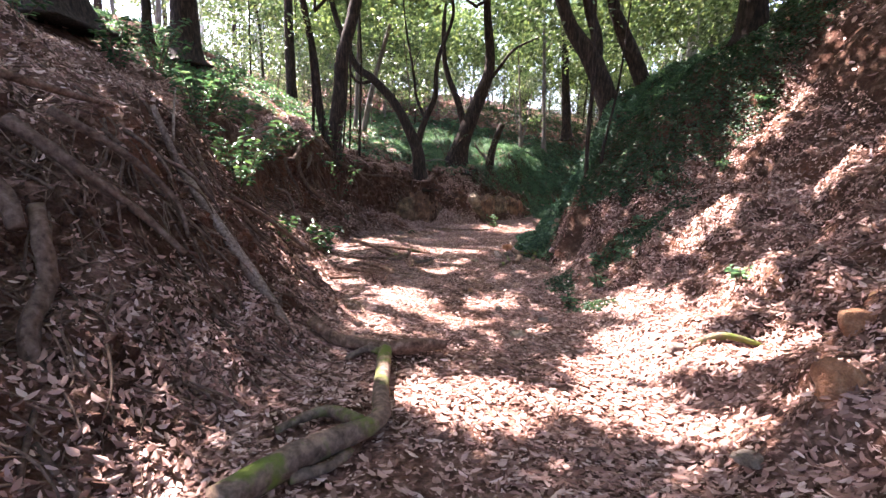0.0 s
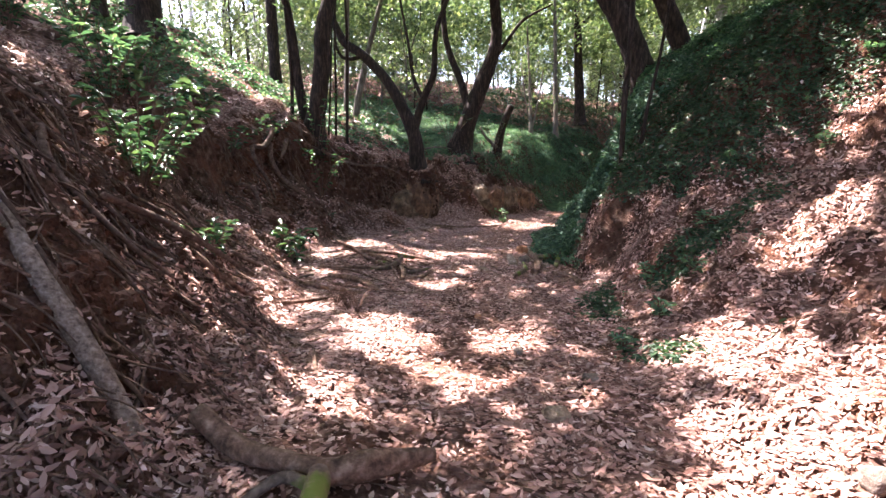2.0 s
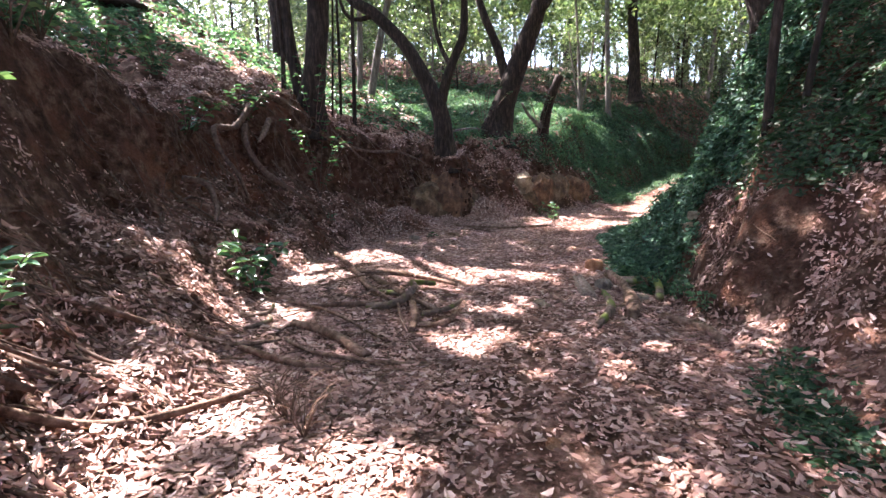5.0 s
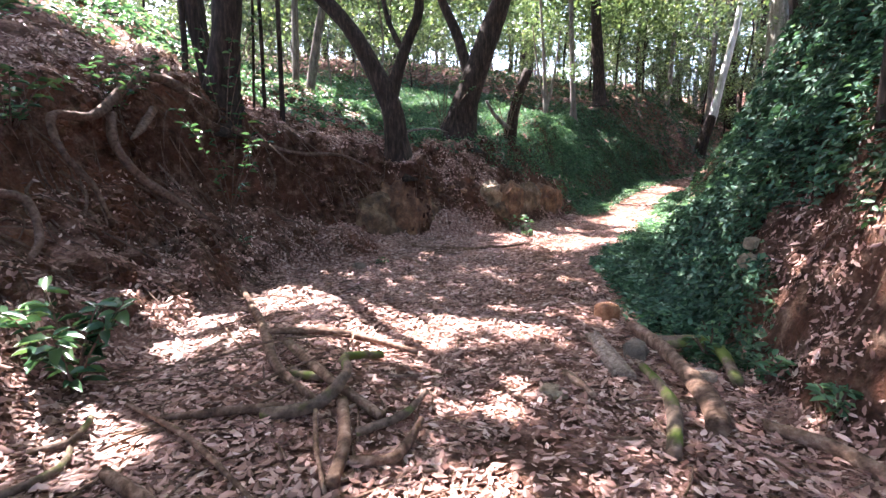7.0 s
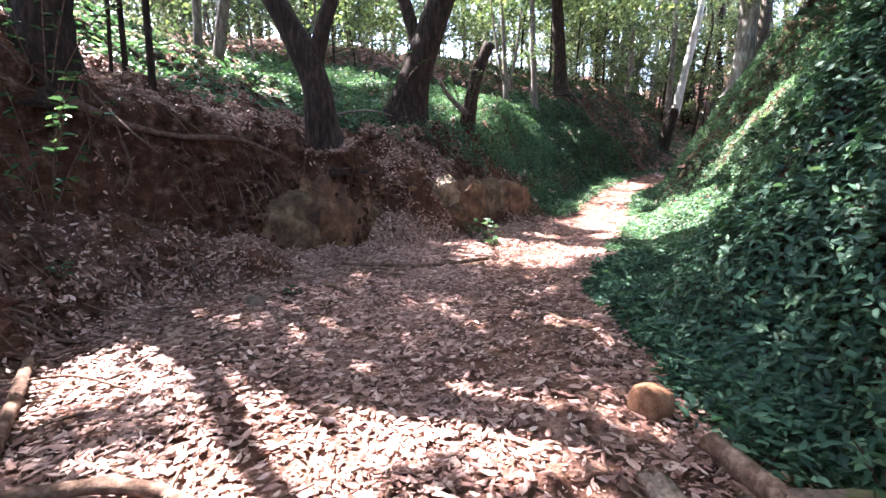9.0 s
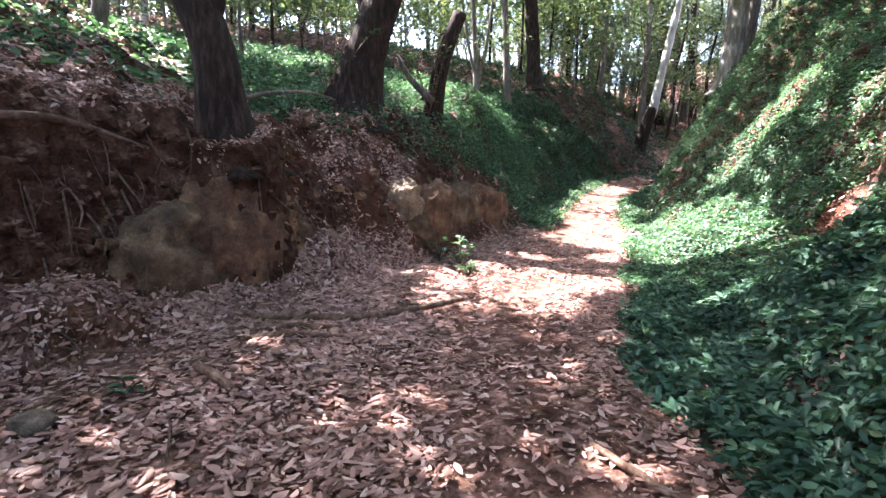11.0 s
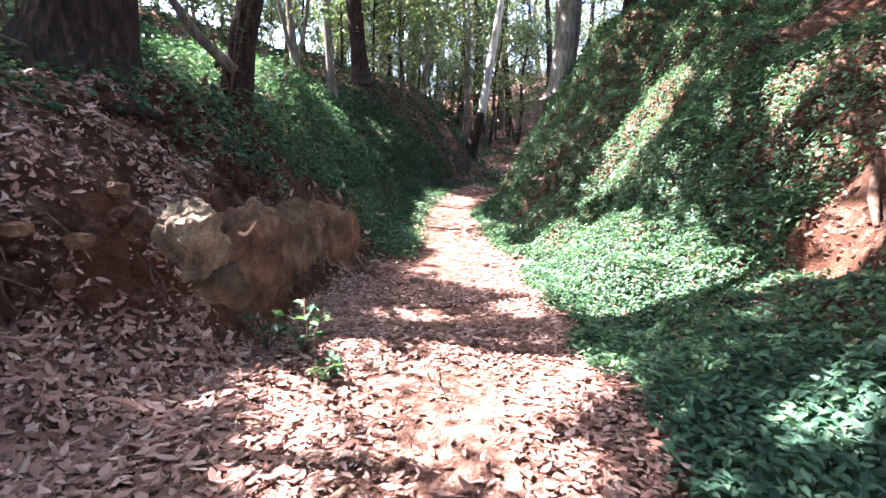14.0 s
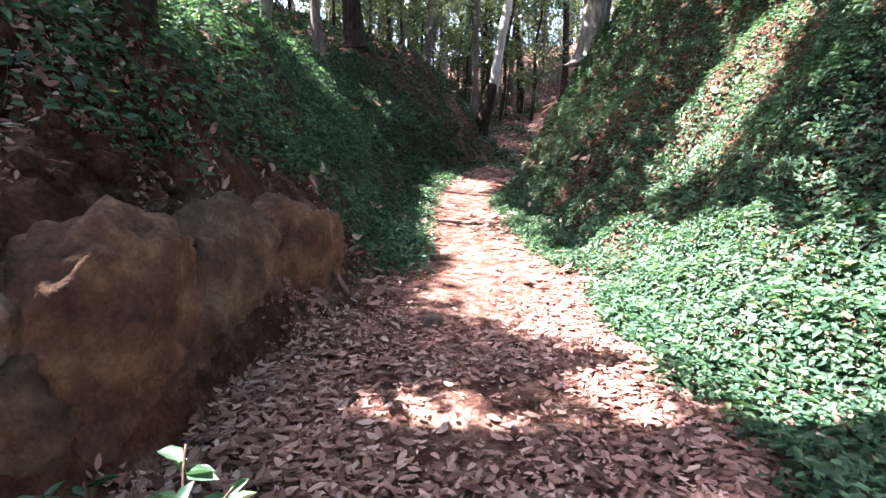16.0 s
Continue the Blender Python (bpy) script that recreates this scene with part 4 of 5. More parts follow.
# mossy forked log beside the path
J = on_ground([(0.92, 4.3, 0.11), (1.13, 3.45, 0.1), (1.24, 3.02, 0.1), (1.1, 2.75, 0.11), (0.94, 2.5, 0.12), (0.78, 2.05, 0.12)])
K = on_ground([(0.12, 4.5, 0.12), (0.4, 4.42, 0.1), (0.66, 4.38, 0.09), (0.93, 4.34, 0.1), (1.12, 4.42, 0.12), (1.42, 4.62, 0.1)])
fallen = thing("fallen_log", J[0], "moss-covered forked log lying beside the path", "log")
trunk_part(fallen, J[0], J, [0.06, 0.062, 0.06, 0.07, 0.078, 0.085], MOSSY_WOOD, "trunk", 12, 201, step=0.05)
trunk_part(fallen, J[0], K, [0.055, 0.06, 0.055, 0.065, 0.075, 0.035], DEAD_WOOD, "limb", 11, 202, step=0.05, label="bare grey-brown limb")
trunk_part(fallen, J[0], on_ground([(1.15, 2.95, 0.1), (0.85, 3.1, 0.06), (0.66, 2.8, 0.05)]), [0.05, 0.04, 0.025], MOSSY_WOOD, "side_shoot", 8, 203, step=0.05)
trunk_part(fallen, J[0], on_ground([(0.95, 4.2, 0.1), (0.75, 4.25, 0.1), (0.62, 4.1, 0.04)]), [0.035, 0.03, 0.02], MOSSY_WOOD, "side_shoot", 8, 204, step=0.05)

# pole leaning on the root-laced bank
branch("leaning_pole", "bare dead pole leaning down the root-laced bank",
       [([(0.18, 4.12, 0.2), (-0.29, 4.28, 0.72), (-0.66, 4.36, 1.15), (-1.05, 4.5, 1.55), (-1.3, 4.6, 1.82), (-1.46, 4.5, 2.35)], [0.06, 0.056, 0.052, 0.046, 0.04, 0.025]),
        ([(-1.3, 4.6, 1.85), (-1.75, 5.0, 2.1), (-2.1, 5.6, 2.25), (-2.5, 6.2, 2.42)], [0.028, 0.024, 0.02, 0.012]),
        ([(-1.46, 4.75, 1.95), (-1.55, 4.9, 2.3), (-1.9, 5.4, 2.65)], [0.016, 0.013, 0.007])], WEATHERED, seed=211)
branch("dead_branch", "grey dead branch lying across the top of the bank", [([(-1.55, 2.4, 2.45), (-1.5, 3.1, 2.38), (-1.45, 3.7, 2.3), (-1.7, 4.6, 2.3)], [0.03, 0.03, 0.028, 0.02])], DEAD_WOOD, seed=214)
for k, (pts, rad) in enumerate((
        ([(3.55, 4.5, 0.05), (3.75, 4.4, 0.07), (4.05, 4.35, 0.05)], (0.03, 0.035, 0.02)),
        ([(4.45, 5.3, 0.03), (4.65, 5.35, 0.05), (4.85, 5.45, 0.03)], (0.012, 0.012, 0.008)),
        ([(0.3, 5.6, 0.03), (0.15, 5.9, 0.05), (0.05, 6.1, 0.04)], (0.022, 0.022, 0.015)),
        ([(0.95, 2.4, 0.06), (1.1, 2.55, 0.05), (1.15, 2.75, 0.03)], (0.04, 0.035, 0.03)),
        ([(2.2, 4.2, 0.02), (2.0, 4.5, 0.03), (1.7, 4.6, 0.02)], (0.012, 0.01, 0.006)),
        ([(-1.15, 6.2, 0.04), (-0.9, 6.9, 0.05), (-0.55, 7.8, 0.04)], (0.03, 0.025, 0.015)),
        ([(-1.7, 7.6, 0.05), (-1.2, 8.2, 0.05), (-0.9, 8.6, 0.04)], (0.022, 0.02, 0.01)))):
    branch("stick", "weathered stick lying among the fallen leaves", [(on_ground(pts), rad)], MOSSY_WOOD if k in (0, 3) else DEAD_WOOD, "stick", 220 + k, "loose sticks")

# heap of broken branches on the path's edge
for k, (pts, rad, mat, label) in enumerate((
        ([(-2.3, 12.3, 0.05), (-1.35, 11.05, 0.07), (-0.84, 10.3, 0.07), (-0.35, 9.9, 0.05)], (0.04, 0.05, 0.045, 0.03), DEAD_WOOD, "long grey branch in a heap of broken wood"),
        ([(-1.2, 10.85, 0.1), (-0.65, 11.05, 0.08), (0.12, 10.8, 0.05)], (0.035, 0.04, 0.028), DEAD_WOOD, "pale broken branch pointing onto the path"),
        ([(-1.15, 9.5, 0.05), (-0.85, 9.6, 0.06), (-0.5, 9.75, 0.08)], (0.025, 0.035, 0.03), DEAD_WOOD, "brown branch in a heap of broken wood"),
        ([(-0.6, 9.65, 0.06), (-0.3, 9.75, 0.1), (-0.18, 10.0, 0.2), (-0.3, 10.3, 0.18), (-0.1, 10.55, 0.1)], (0.04, 0.05, 0.045, 0.04, 0.04), MOSSY_WOOD, "crooked mossy branch on a heap of wood"),
        ([(-0.95, 10.7, 0.08), (-0.38, 10.15, 0.09), (0.12, 9.75, 0.06)], (0.045, 0.045, 0.04), DEAD_WOOD, "stout branch in a heap of broken wood"),
        ([(0.03, 9.55, 0.06), (0.25, 9.75, 0.08), (0.34, 10.05, 0.1)], (0.03, 0.03, 0.02), MOSSY_WOOD, "mossy broken bough end"),
        ([(-0.16, 9.85, 0.08), (0.0, 9.45, 0.06), (0.06, 9.1, 0.05)], (0.04, 0.05, 0.045), DEAD_WOOD, "dark branch stump of the wood heap"),
        ([(0.0, 10.35, 0.02), (0.22, 10.4, 0.03)], (0.02, 0.015), DEAD_WOOD, "short stick by the wood heap"),
        ([(-2.0, 11.3, 0.05), (-1.6, 10.9, 0.07), (-1.15, 10.45, 0.04)], (0.012, 0.012, 0.008), DEAD_WOOD, "thin twig of the wood heap"),
        ([(-2.2, 11.95, 0.05), (-1.75, 12.0, 0.1), (-1.3, 11.9, 0.06)], (0.012, 0.012, 0.006), DEAD_WOOD, "thin twig of the wood heap"),
        ([(0.08, 9.3, 0.05), (0.3, 9.38, 0.06), (0.38, 9.7, 0.1)], (0.035, 0.035, 0.02), DEAD_WOOD, "bent branch of the wood heap"),
        ([(-0.25, 9.65, 0.12), (-0.12, 9.35, 0.08), (0.05, 9.05, 0.04)], (0.018, 0.018, 0.014), DEAD_WOOD, "thin stick of the wood heap"),
        ([(-1.6, 9.1, 0.04), (-1.45, 9.2, 0.06), (-1.53, 9.42, 0.08)], (0.02, 0.025, 0.02), MOSSY_WOOD, "curved twig among dry leaves"),
        ([(-1.4, 8.75, 0.04), (-1.3, 9.0, 0.05), (-1.45, 9.2, 0.04)], (0.025, 0.025, 0.015), MOSSY_WOOD, "curved twig among dry leaves"),
        ([(-1.05, 9.0, 0.06), (-0.55, 8.76, 0.07), (-0.12, 8.5, 0.05)], (0.035, 0.05, 0.055), DEAD_WOOD, "pale broken log with a splintered end"),
        ([(-1.5, 9.65, 0.05), (-0.8, 9.28, 0.08), (-0.1, 8.85, 0.04)], (0.018, 0.02, 0.012), DEAD_WOOD, "long thin stick of the wood heap"),
        ([(-0.9, 8.6, 0.04), (-0.4, 8.35, 0.06), (0.4, 8.5, 0.04)], (0.02, 0.022, 0.012), DEAD_WOOD, "long thin stick among the leaves"),
        ([(-1.1, 8.3, 0.05), (-0.6, 8.15, 0.07), (-0.2, 8.2, 0.04)], (0.035, 0.035, 0.02), DEAD_WOOD, "dark branch lying among the leaves"),
        ([(-0.75, 10.25, 0.05), (-0.55, 10.2, 0.07), (-0.4, 10.22, 0.05)], (0.035, 0.035, 0.03), MOSSY_WOOD, "stub of mossy wood"),
        ([(-0.9, 9.95, 0.03), (-0.7, 10.15, 0.1), (-0.5, 10.4, 0.14)], (0.012, 0.012, 0.008), DEAD_WOOD, "thin stick of the wood heap"),
        ([(-0.8, 9.5, 0.03), (-0.6, 9.9, 0.08), (-0.55, 10.1, 0.1)], (0.01, 0.012, 0.008), DEAD_WOOD, "thin stick of the wood heap"),
        ([(-1.5, 10.3, 0.04), (-1.0, 10.6, 0.12), (-0.5, 10.95, 0.12)], (0.01, 0.012, 0.008), DEAD_WOOD, "thin stick of the wood heap"),
        ([(-0.6, 11.3, 0.03), (-0.45, 10.9, 0.12), (-0.4, 10.6, 0.1)], (0.01, 0.01, 0.006), DEAD_WOOD, "thin stick of the wood heap"))):
    branch("branch", label, [(on_ground(pts), [0.82 * w for w in rad])], mat, "branch", 240 + k, "heap of broken wood")

# broken wood on the other side of the path
for k, (pts, rad, mat, label) in enumerate((
        ([(1.93, 11.5, 0.08), (2.06, 10.85, 0.07), (2.07, 10.1, 0.07), (2.0, 9.75, 0.06)], (0.05, 0.06, 0.065, 0.065), DEAD_WOOD, "straight brown log with pale fungus spots"),
        ([(1.82, 10.65, 0.05), (1.85, 10.05, 0.05), (1.7, 9.5, 0.04)], (0.03, 0.045, 0.04), MOSSY_WOOD, "thin mossy branch lying by the path"),
        ([(2.0, 11.05, 0.08), (2.4, 10.95, 0.1), (2.36, 10.4, 0.06)], (0.045, 0.05, 0.04), MOSSY_WOOD, "bent mossy branch at the foot of the bank"),
        ([(1.27, 10.5, 0.03), (1.42, 10.15, 0.03)], (0.035, 0.03), DEAD_WOOD, "short broken piece of brown wood"),
        ([(1.07, 10.42, 0.02), (1.14, 10.18, 0.02)], (0.02, 0.02), DEAD_WOOD, "short stick among the leaves"),
        ([(2.3, 9.9, 0.04), (2.55, 9.65, 0.05), (2.65, 9.3, 0.04)], (0.04, 0.045, 0.04), DEAD_WOOD, "dark branch at the foot of the bank"))):
    branch("branch", label, [(on_ground(pts), rad)], mat, "branch", 270 + k, "wood beside the path", 9)


def split_slab(label, a, b, width, thick, seed):
    """A split board of weathered wood: a flat length with grooves along it and jagged ends."""
    r = random.Random(seed)
    a, b = Vector(a), Vector(b)
    d, n, rows, cols = b - a, Vector((0, 0, 1)), 16, 9
    side = d.cross(n).normalized()
    verts, faces = [], []
    groove = [r.uniform(-0.012, 0.012) for _ in range(cols)]
    ends = [(r.uniform(-0.09, 0.02), r.uniform(-0.02, 0.09)) for _ in range(cols)]
    for under in (0, 1):
        for i in range(rows):
            for j in range(cols):
                u, v = i / (rows - 1), j / (cols - 1)
                u2 = ends[j][0] + u * (1 + ends[j][1] - ends[j][0])
                w = width * (0.75 + 0.25 * math.sin(u * 2.6)) + 0.015 * noise.noise(Vector((u * 5, seed, 0)))
                lift = thick * (0.6 + 0.4 * math.sin(v * 3.14)) + groove[j] + 0.008 * noise.noise(Vector((u * 9, v * 5, seed)))
                verts.append(tuple(a - a + d * u2 + side * (v - 0.5) * w + n * (0 if under else lift)))
    q = lambda l, i, j: l * rows * cols + i * cols + j
    for i in range(rows - 1):
        for j in range(cols - 1):
            faces += [(q(0, i, j), q(0, i + 1, j), q(0, i + 1, j + 1), q(0, i, j + 1)), (q(1, i, j), q(1, i, j + 1), q(1, i + 1, j + 1), q(1, i + 1, j))]
        faces += [(q(0, i, 0), q(1, i, 0), q(1, i + 1, 0), q(0, i + 1, 0)), (q(0, i, cols - 1), q(0, i + 1, cols - 1), q(1, i + 1, cols - 1), q(1, i, cols - 1))]
    for j in range(cols - 1):
        faces += [(q(0, 0, j), q(0, 0, j + 1), q(1, 0, j + 1), q(1, 0, j)), (q(0, rows - 1, j), q(1, rows - 1, j), q(1, rows - 1, j + 1), q(0, rows - 1, j + 1))]
    ob = new("wood_slab", mesh_of("wood_slab", verts, faces, WEATHERED))
    ob.location = a
    return tagged(ob, label, "wood", "wood beside the path")


split_slab("split slab of weathered pale grey wood", *on_ground([(1.57, 11.2, 0.02), (1.66, 10.5, 0.015)]), 0.16, 0.07, 3)
stone("red_stone", "orange-red stone at the edge of the path", on_ground([(1.78, 11.87, 0.06)])[0], (0.26, 0.24, 0.24), RED_STONE, 1, 20)
stone("stone", "round dark stone under the broken wood", on_ground([(1.85, 10.95, 0.04)])[0], (0.26, 0.2, 0.2), GREY_STONE, 2, 60)
stone("stone", "small grey stone lying among leaves", on_ground([(2.2, 10.5, 0.03)])[0], (0.16, 0.14, 0.12), GREY_STONE, 3)
stone("stone", "flat ochre stone on the path", on_ground([(1.18, 10.27, 0.01)])[0], (0.22, 0.16, 0.08), SANDSTONE, 4)
stone("stone", "pale stone set in the earth bank", (2.84, 11.5, 0.68), (0.16, 0.14, 0.16), SANDSTONE, 5)
stone("stone", "pale stone set in the earth bank", (2.9, 11.6, 0.82), (0.14, 0.12, 0.12), SANDSTONE, 6, 40)
stone("boulder", "orange-brown boulder half sunk in the slope", on_ground([(3.78, 3.0, 0.04)])[0], (0.24, 0.22, 0.26), RED_STONE, 7, 15, "boulder", 3)
stone("stone", "flat grey stone lying on the leaves", on_ground([(3.34, 2.84, 0.01)])[0], (0.22, 0.18, 0.07), GREY_STONE, 8, 30)
stone("boulder", "brown boulder half buried in the slope", on_ground([(4.15, 3.5, 0.02)])[0], (0.26, 0.22, 0.2), RED_STONE, 9, 70, "boulder", 3)
stone("stone", "dark stone on the leaf-covered slope", on_ground([(3.46, 4.56, 0.03)])[0], (0.17, 0.16, 0.13), GREY_STONE, 10)
stone("stone", "small pale stone on the path", on_ground([(2.4, 6.0, 0.02)])[0], (0.14, 0.12, 0.1), GREY_STONE, 11)
stone("stone", "round brown stone on the path", on_ground([(1.83, 6.57, 0.03)])[0], (0.1, 0.1, 0.1), GREY_STONE, 12)
stone("stone", "white stone on the path's edge", on_ground([(2.1, 5.35, 0.03)])[0], (0.2, 0.16, 0.13), SANDSTONE, 13, 20)
stone("stone", "small dark stone on the path", on_ground([(1.35, 7.65, 0.02)])[0], (0.09, 0.08, 0.07), RED_STONE, 14)
stone("stone", "small flat stone on the sunlit path", on_ground([(2.6, 19.66, 0.03)])[0], (0.2, 0.16, 0.12), GREY_STONE, 15)
stone("stone", "brown stone at the foot of the bank", on_ground([(-1.34, 13.72, 0.04)])[0], (0.22, 0.18, 0.14), GREY_STONE, 16)

# long stick across the leaves and its neighbours
branch("long_stick", "long dark curved stick lying on the leaves", [(on_ground([(-0.95, 15.5, 0.07), (-0.8, 15.42, 0.05), (-0.45, 15.45, 0.05), (0.0, 15.5, 0.05), (0.46, 15.7, 0.05), (1.02, 16.1, 0.05)]), (0.025, 0.035, 0.035, 0.035, 0.03, 0.025)),
       (on_ground([(-0.42, 15.45, 0.06), (-0.3, 15.4, 0.14), (-0.22, 15.3, 0.12)]), (0.012, 0.01, 0.006)), (on_ground([(0.3, 15.62, 0.06), (0.45, 15.85, 0.07), (0.62, 15.95, 0.04)]), (0.012, 0.01, 0.006))], DEAD_WOOD, "stick", 281)
for k, (pts, rad) in enumerate((
        ([(-0.75, 15.2, 0.03), (-0.4, 15.22, 0.04), (-0.05, 15.3, 0.03)], (0.025, 0.03, 0.015)),
        ([(-0.75, 15.0, 0.02), (-0.4, 15.02, 0.04), (0.0, 15.08, 0.03)], (0.02, 0.025, 0.012)),
        ([(0.14, 14.9, 0.02), (0.33, 15.2, 0.03)], (0.02, 0.012)),
        ([(-0.9, 14.5, 0.03), (-0.7, 14.3, 0.06), (-0.5, 14.15, 0.03)], (0.03, 0.035, 0.02)),
        ([(1.5, 13.6, 0.02), (1.63, 13.35, 0.03), (1.76, 13.1, 0.02)], (0.02, 0.022, 0.015)),
        ([(0.2, 16.6, 0.02), (0.6, 16.9, 0.03), (0.8, 16.7, 0.02)], (0.01, 0.01, 0.006)))):
    branch("stick", "dark stick lying on the leaves", [(on_ground(pts), rad)], DEAD_WOOD, "stick", 285 + k, "loose sticks")

# dead boughs resting on the green brow
branch("dead_bough", "bare grey bough lying on the green slope", [(on_ground([(-3.2, 17.1, 0.06), (-2.4, 17.5, 0.1), (-1.9, 17.7, 0.08), (-1.5, 18.3, 0.2), (-1.1, 18.7, 0.32), (-0.8, 19.1, 0.3)]), [0.035, 0.035, 0.03, 0.028, 0.022, 0.012]),
                                                              (on_ground([(-1.9, 17.7, 0.1), (-1.6, 17.9, 0.05), (-1.2, 18.0, 0.1)]), [0.022, 0.018, 0.01])], GREY_BARK, seed=291)
stub = thing("broken_stump", (0.71, 20.2, 2.0), "broken leaning stump wrapped in ivy", "stump")
trunk_part(stub, (0.71, 20.2, 2.0), [(0.62, 20.2, 1.6), (0.71, 20.2, 2.4), (0.85, 20.2, 3.1), (1.14, 20.2, 3.87)], [0.2, 0.16, 0.14, 0.12], BARK, "trunk", 10, 293, 0.3)
trunk_part(stub, (0.71, 20.2, 2.0), [(0.68, 20.0, 2.4), (0.3, 19.9, 2.75), (0.1, 19.8, 3.1)], [0.06, 0.05, 0.03], GREY_BARK, "side_shoot", 8, 294)


# ---- roots ----
def root(label, points, radii, seed):
    at = Vector(points[0])
    ob = new("root", mesh_of("root", *tube(np.array(points) - np.array(at), radii, 8, 0.07, 0.25, seed), ROOT))
    ob.location = at
    return tagged(ob, label, "root", "roots in the bank")


root("thick arching root bared by the worn bank", [(-3.7, 13.9, 2.35), (-3.75, 13.5, 2.62), (-3.8, 13.0, 2.68), (-3.8, 12.55, 2.45), (-3.72, 12.0, 2.1), (-3.7, 11.5, 2.05), (-3.55, 11.4, 1.7), (-3.4, 11.55, 1.35), (-3.3, 11.6, 1.0)],
     [0.09, 0.07, 0.06, 0.055, 0.05, 0.045, 0.035, 0.03, 0.02], 301)
root("thick root bared by the worn bank", [(-3.75, 12.3, 2.15), (-3.68, 12.2, 1.8), (-3.55, 12.4, 1.4), (-3.3, 12.65, 1.1), (-3.05, 12.85, 0.85)], [0.05, 0.055, 0.05, 0.05, 0.035], 302)
root("pale broken root catching the sun", [(-3.5, 12.25, 1.85), (-3.55, 12.5, 2.0), (-3.65, 12.85, 2.25)], [0.015, 0.045, 0.05], 303)
root("long thin root along the worn bank", [(-3.3, 14.0, 2.1), (-3.0, 14.4, 1.85), (-2.6, 14.8, 1.72), (-2.1, 15.2, 1.7), (-1.75, 15.7, 1.5)], [0.05, 0.04, 0.035, 0.025, 0.015], 304)
root("curled root in the worn bank", [(-3.45, 10.5, 1.35), (-3.3, 10.75, 1.25), (-3.1, 10.65, 0.95), (-2.95, 10.4, 0.8)], [0.035, 0.04, 0.035, 0.02], 305)
root("thin hanging root in the worn bank", [(-3.55, 11.35, 1.5), (-3.4, 11.45, 1.3), (-3.2, 11.2, 1.05)], [0.02, 0.018, 0.012], 306)
for k, (pts, rad) in enumerate((
        ([(-0.85, 2.75, 1.5), (-0.68, 2.62, 1.3), (-0.58, 2.55, 1.1), (-0.42, 2.3, 0.95), (-0.3, 2.2, 0.75), (-0.05, 2.2, 0.5)], (0.05, 0.055, 0.05, 0.045, 0.04, 0.02)),
        ([(-1.2, 2.3, 1.95), (-0.95, 2.6, 1.65), (-0.75, 2.55, 1.4)], (0.04, 0.05, 0.04)),
        ([(-1.25, 2.95, 2.05), (-0.95, 3.15, 1.75), (-0.72, 3.45, 1.4), (-0.5, 3.6, 1.1)], (0.045, 0.04, 0.035, 0.02)),
        ([(-1.3, 3.3, 2.15), (-1.05, 3.7, 1.85), (-0.8, 3.9, 1.5), (-0.62, 3.8, 1.2)], (0.03, 0.03, 0.025, 0.012)),
        ([(-1.25, 5.4, 1.45), (-1.15, 5.9, 1.2), (-1.0, 6.3, 0.9), (-0.8, 6.6, 0.6)], (0.03, 0.03, 0.025, 0.015)),
        ([(-0.9, 3.3, 1.55), (-0.72, 3.2, 1.2), (-0.45, 3.1, 0.9), (-0.25, 3.2, 0.65)], (0.022, 0.02, 0.018, 0.01)),
        ([(-1.6, 5.3, 1.95), (-1.3, 5.1, 1.65), (-0.95, 5.2, 1.2), (-0.7, 5.4, 0.85)], (0.03, 0.026, 0.022, 0.012)))):
    root("bare root hanging down the washed-out bank", pts, rad, 310 + k)
for k, (pts, rad) in enumerate((([(6.5, 16.5, 0.03), (6.2, 16.4, 0.08), (6.0, 16.35, 0.06), (5.85, 16.3, 0.02)], (0.05, 0.055, 0.045, 0.02)), ([(6.45, 16.7, 0.02), (6.1, 16.6, 0.07), (5.9, 16.65, 0.02)], (0.04, 0.035, 0.015)),
                                ([(5.6, 16.6, 0.02), (5.4, 16.5, 0.08), (5.2, 16.35, 0.02)], (0.03, 0.04, 0.02)))):
    root("dark root hanging over the bare red slope", on_ground(pts), rad, 330 + k)


def tangle(name, label, count, box, span, thick, mat, seed, steep, density=None, kind_word="roots"):
    """Many fine strands: roots hanging from steep earth, or twigs lying on the ground."""
    x, y, r = strew(count, *box, density or (lambda x, y: np.ones_like(x)), seed)
    z, n = lie(x, y)
    ok = (n[:, 2] < 0.75) if steep else (n[:, 2] > 0.45)
    x, y, z, n = x[ok], y[ok], z[ok], n[ok]
    verts, faces = [], []
    for i in range(len(x)):
        p = np.array([x[i], y[i], z[i]])
        L = span * r.uniform(0.4, 1.3)
        a = r.uniform(0, 6.28)
        if steep:
            down = np.array([n[i][0], n[i][1], -0.9 - r.uniform(0, 0.5)]) + r.normal(0, 0.35, 3) * np.array([1, 1, 0.5])
        else:
            down = np.array([math.cos(a), math.sin(a), 0.0])
        down /= np.linalg.norm(down)
        bend = r.normal(0, 0.28, 3) * L
        pts = []
        for u in (0, 0.33, 0.66, 1.0):
            q = p + down * L * u + bend * u * (1 - u)
            g = float(height(q[:1], q[1:2])[0])
            q[2] = max(q[2], g) + 0.02 if steep else g + 0.015 + 0.03 * r.uniform()
            pts.append(q)
        w = thick * r.uniform(0.5, 1.4)
        v, f = tube(pts, [w, w, w * 0.8, w * 0.4], 4, L / 5, 0.1, i)
        k = len(verts)
        verts += v
        faces += [tuple(j + k for j in q) for q in f]
    return tagged(new(name, mesh_of(name, verts, faces, mat)), label, kind_word, kind="stuff")


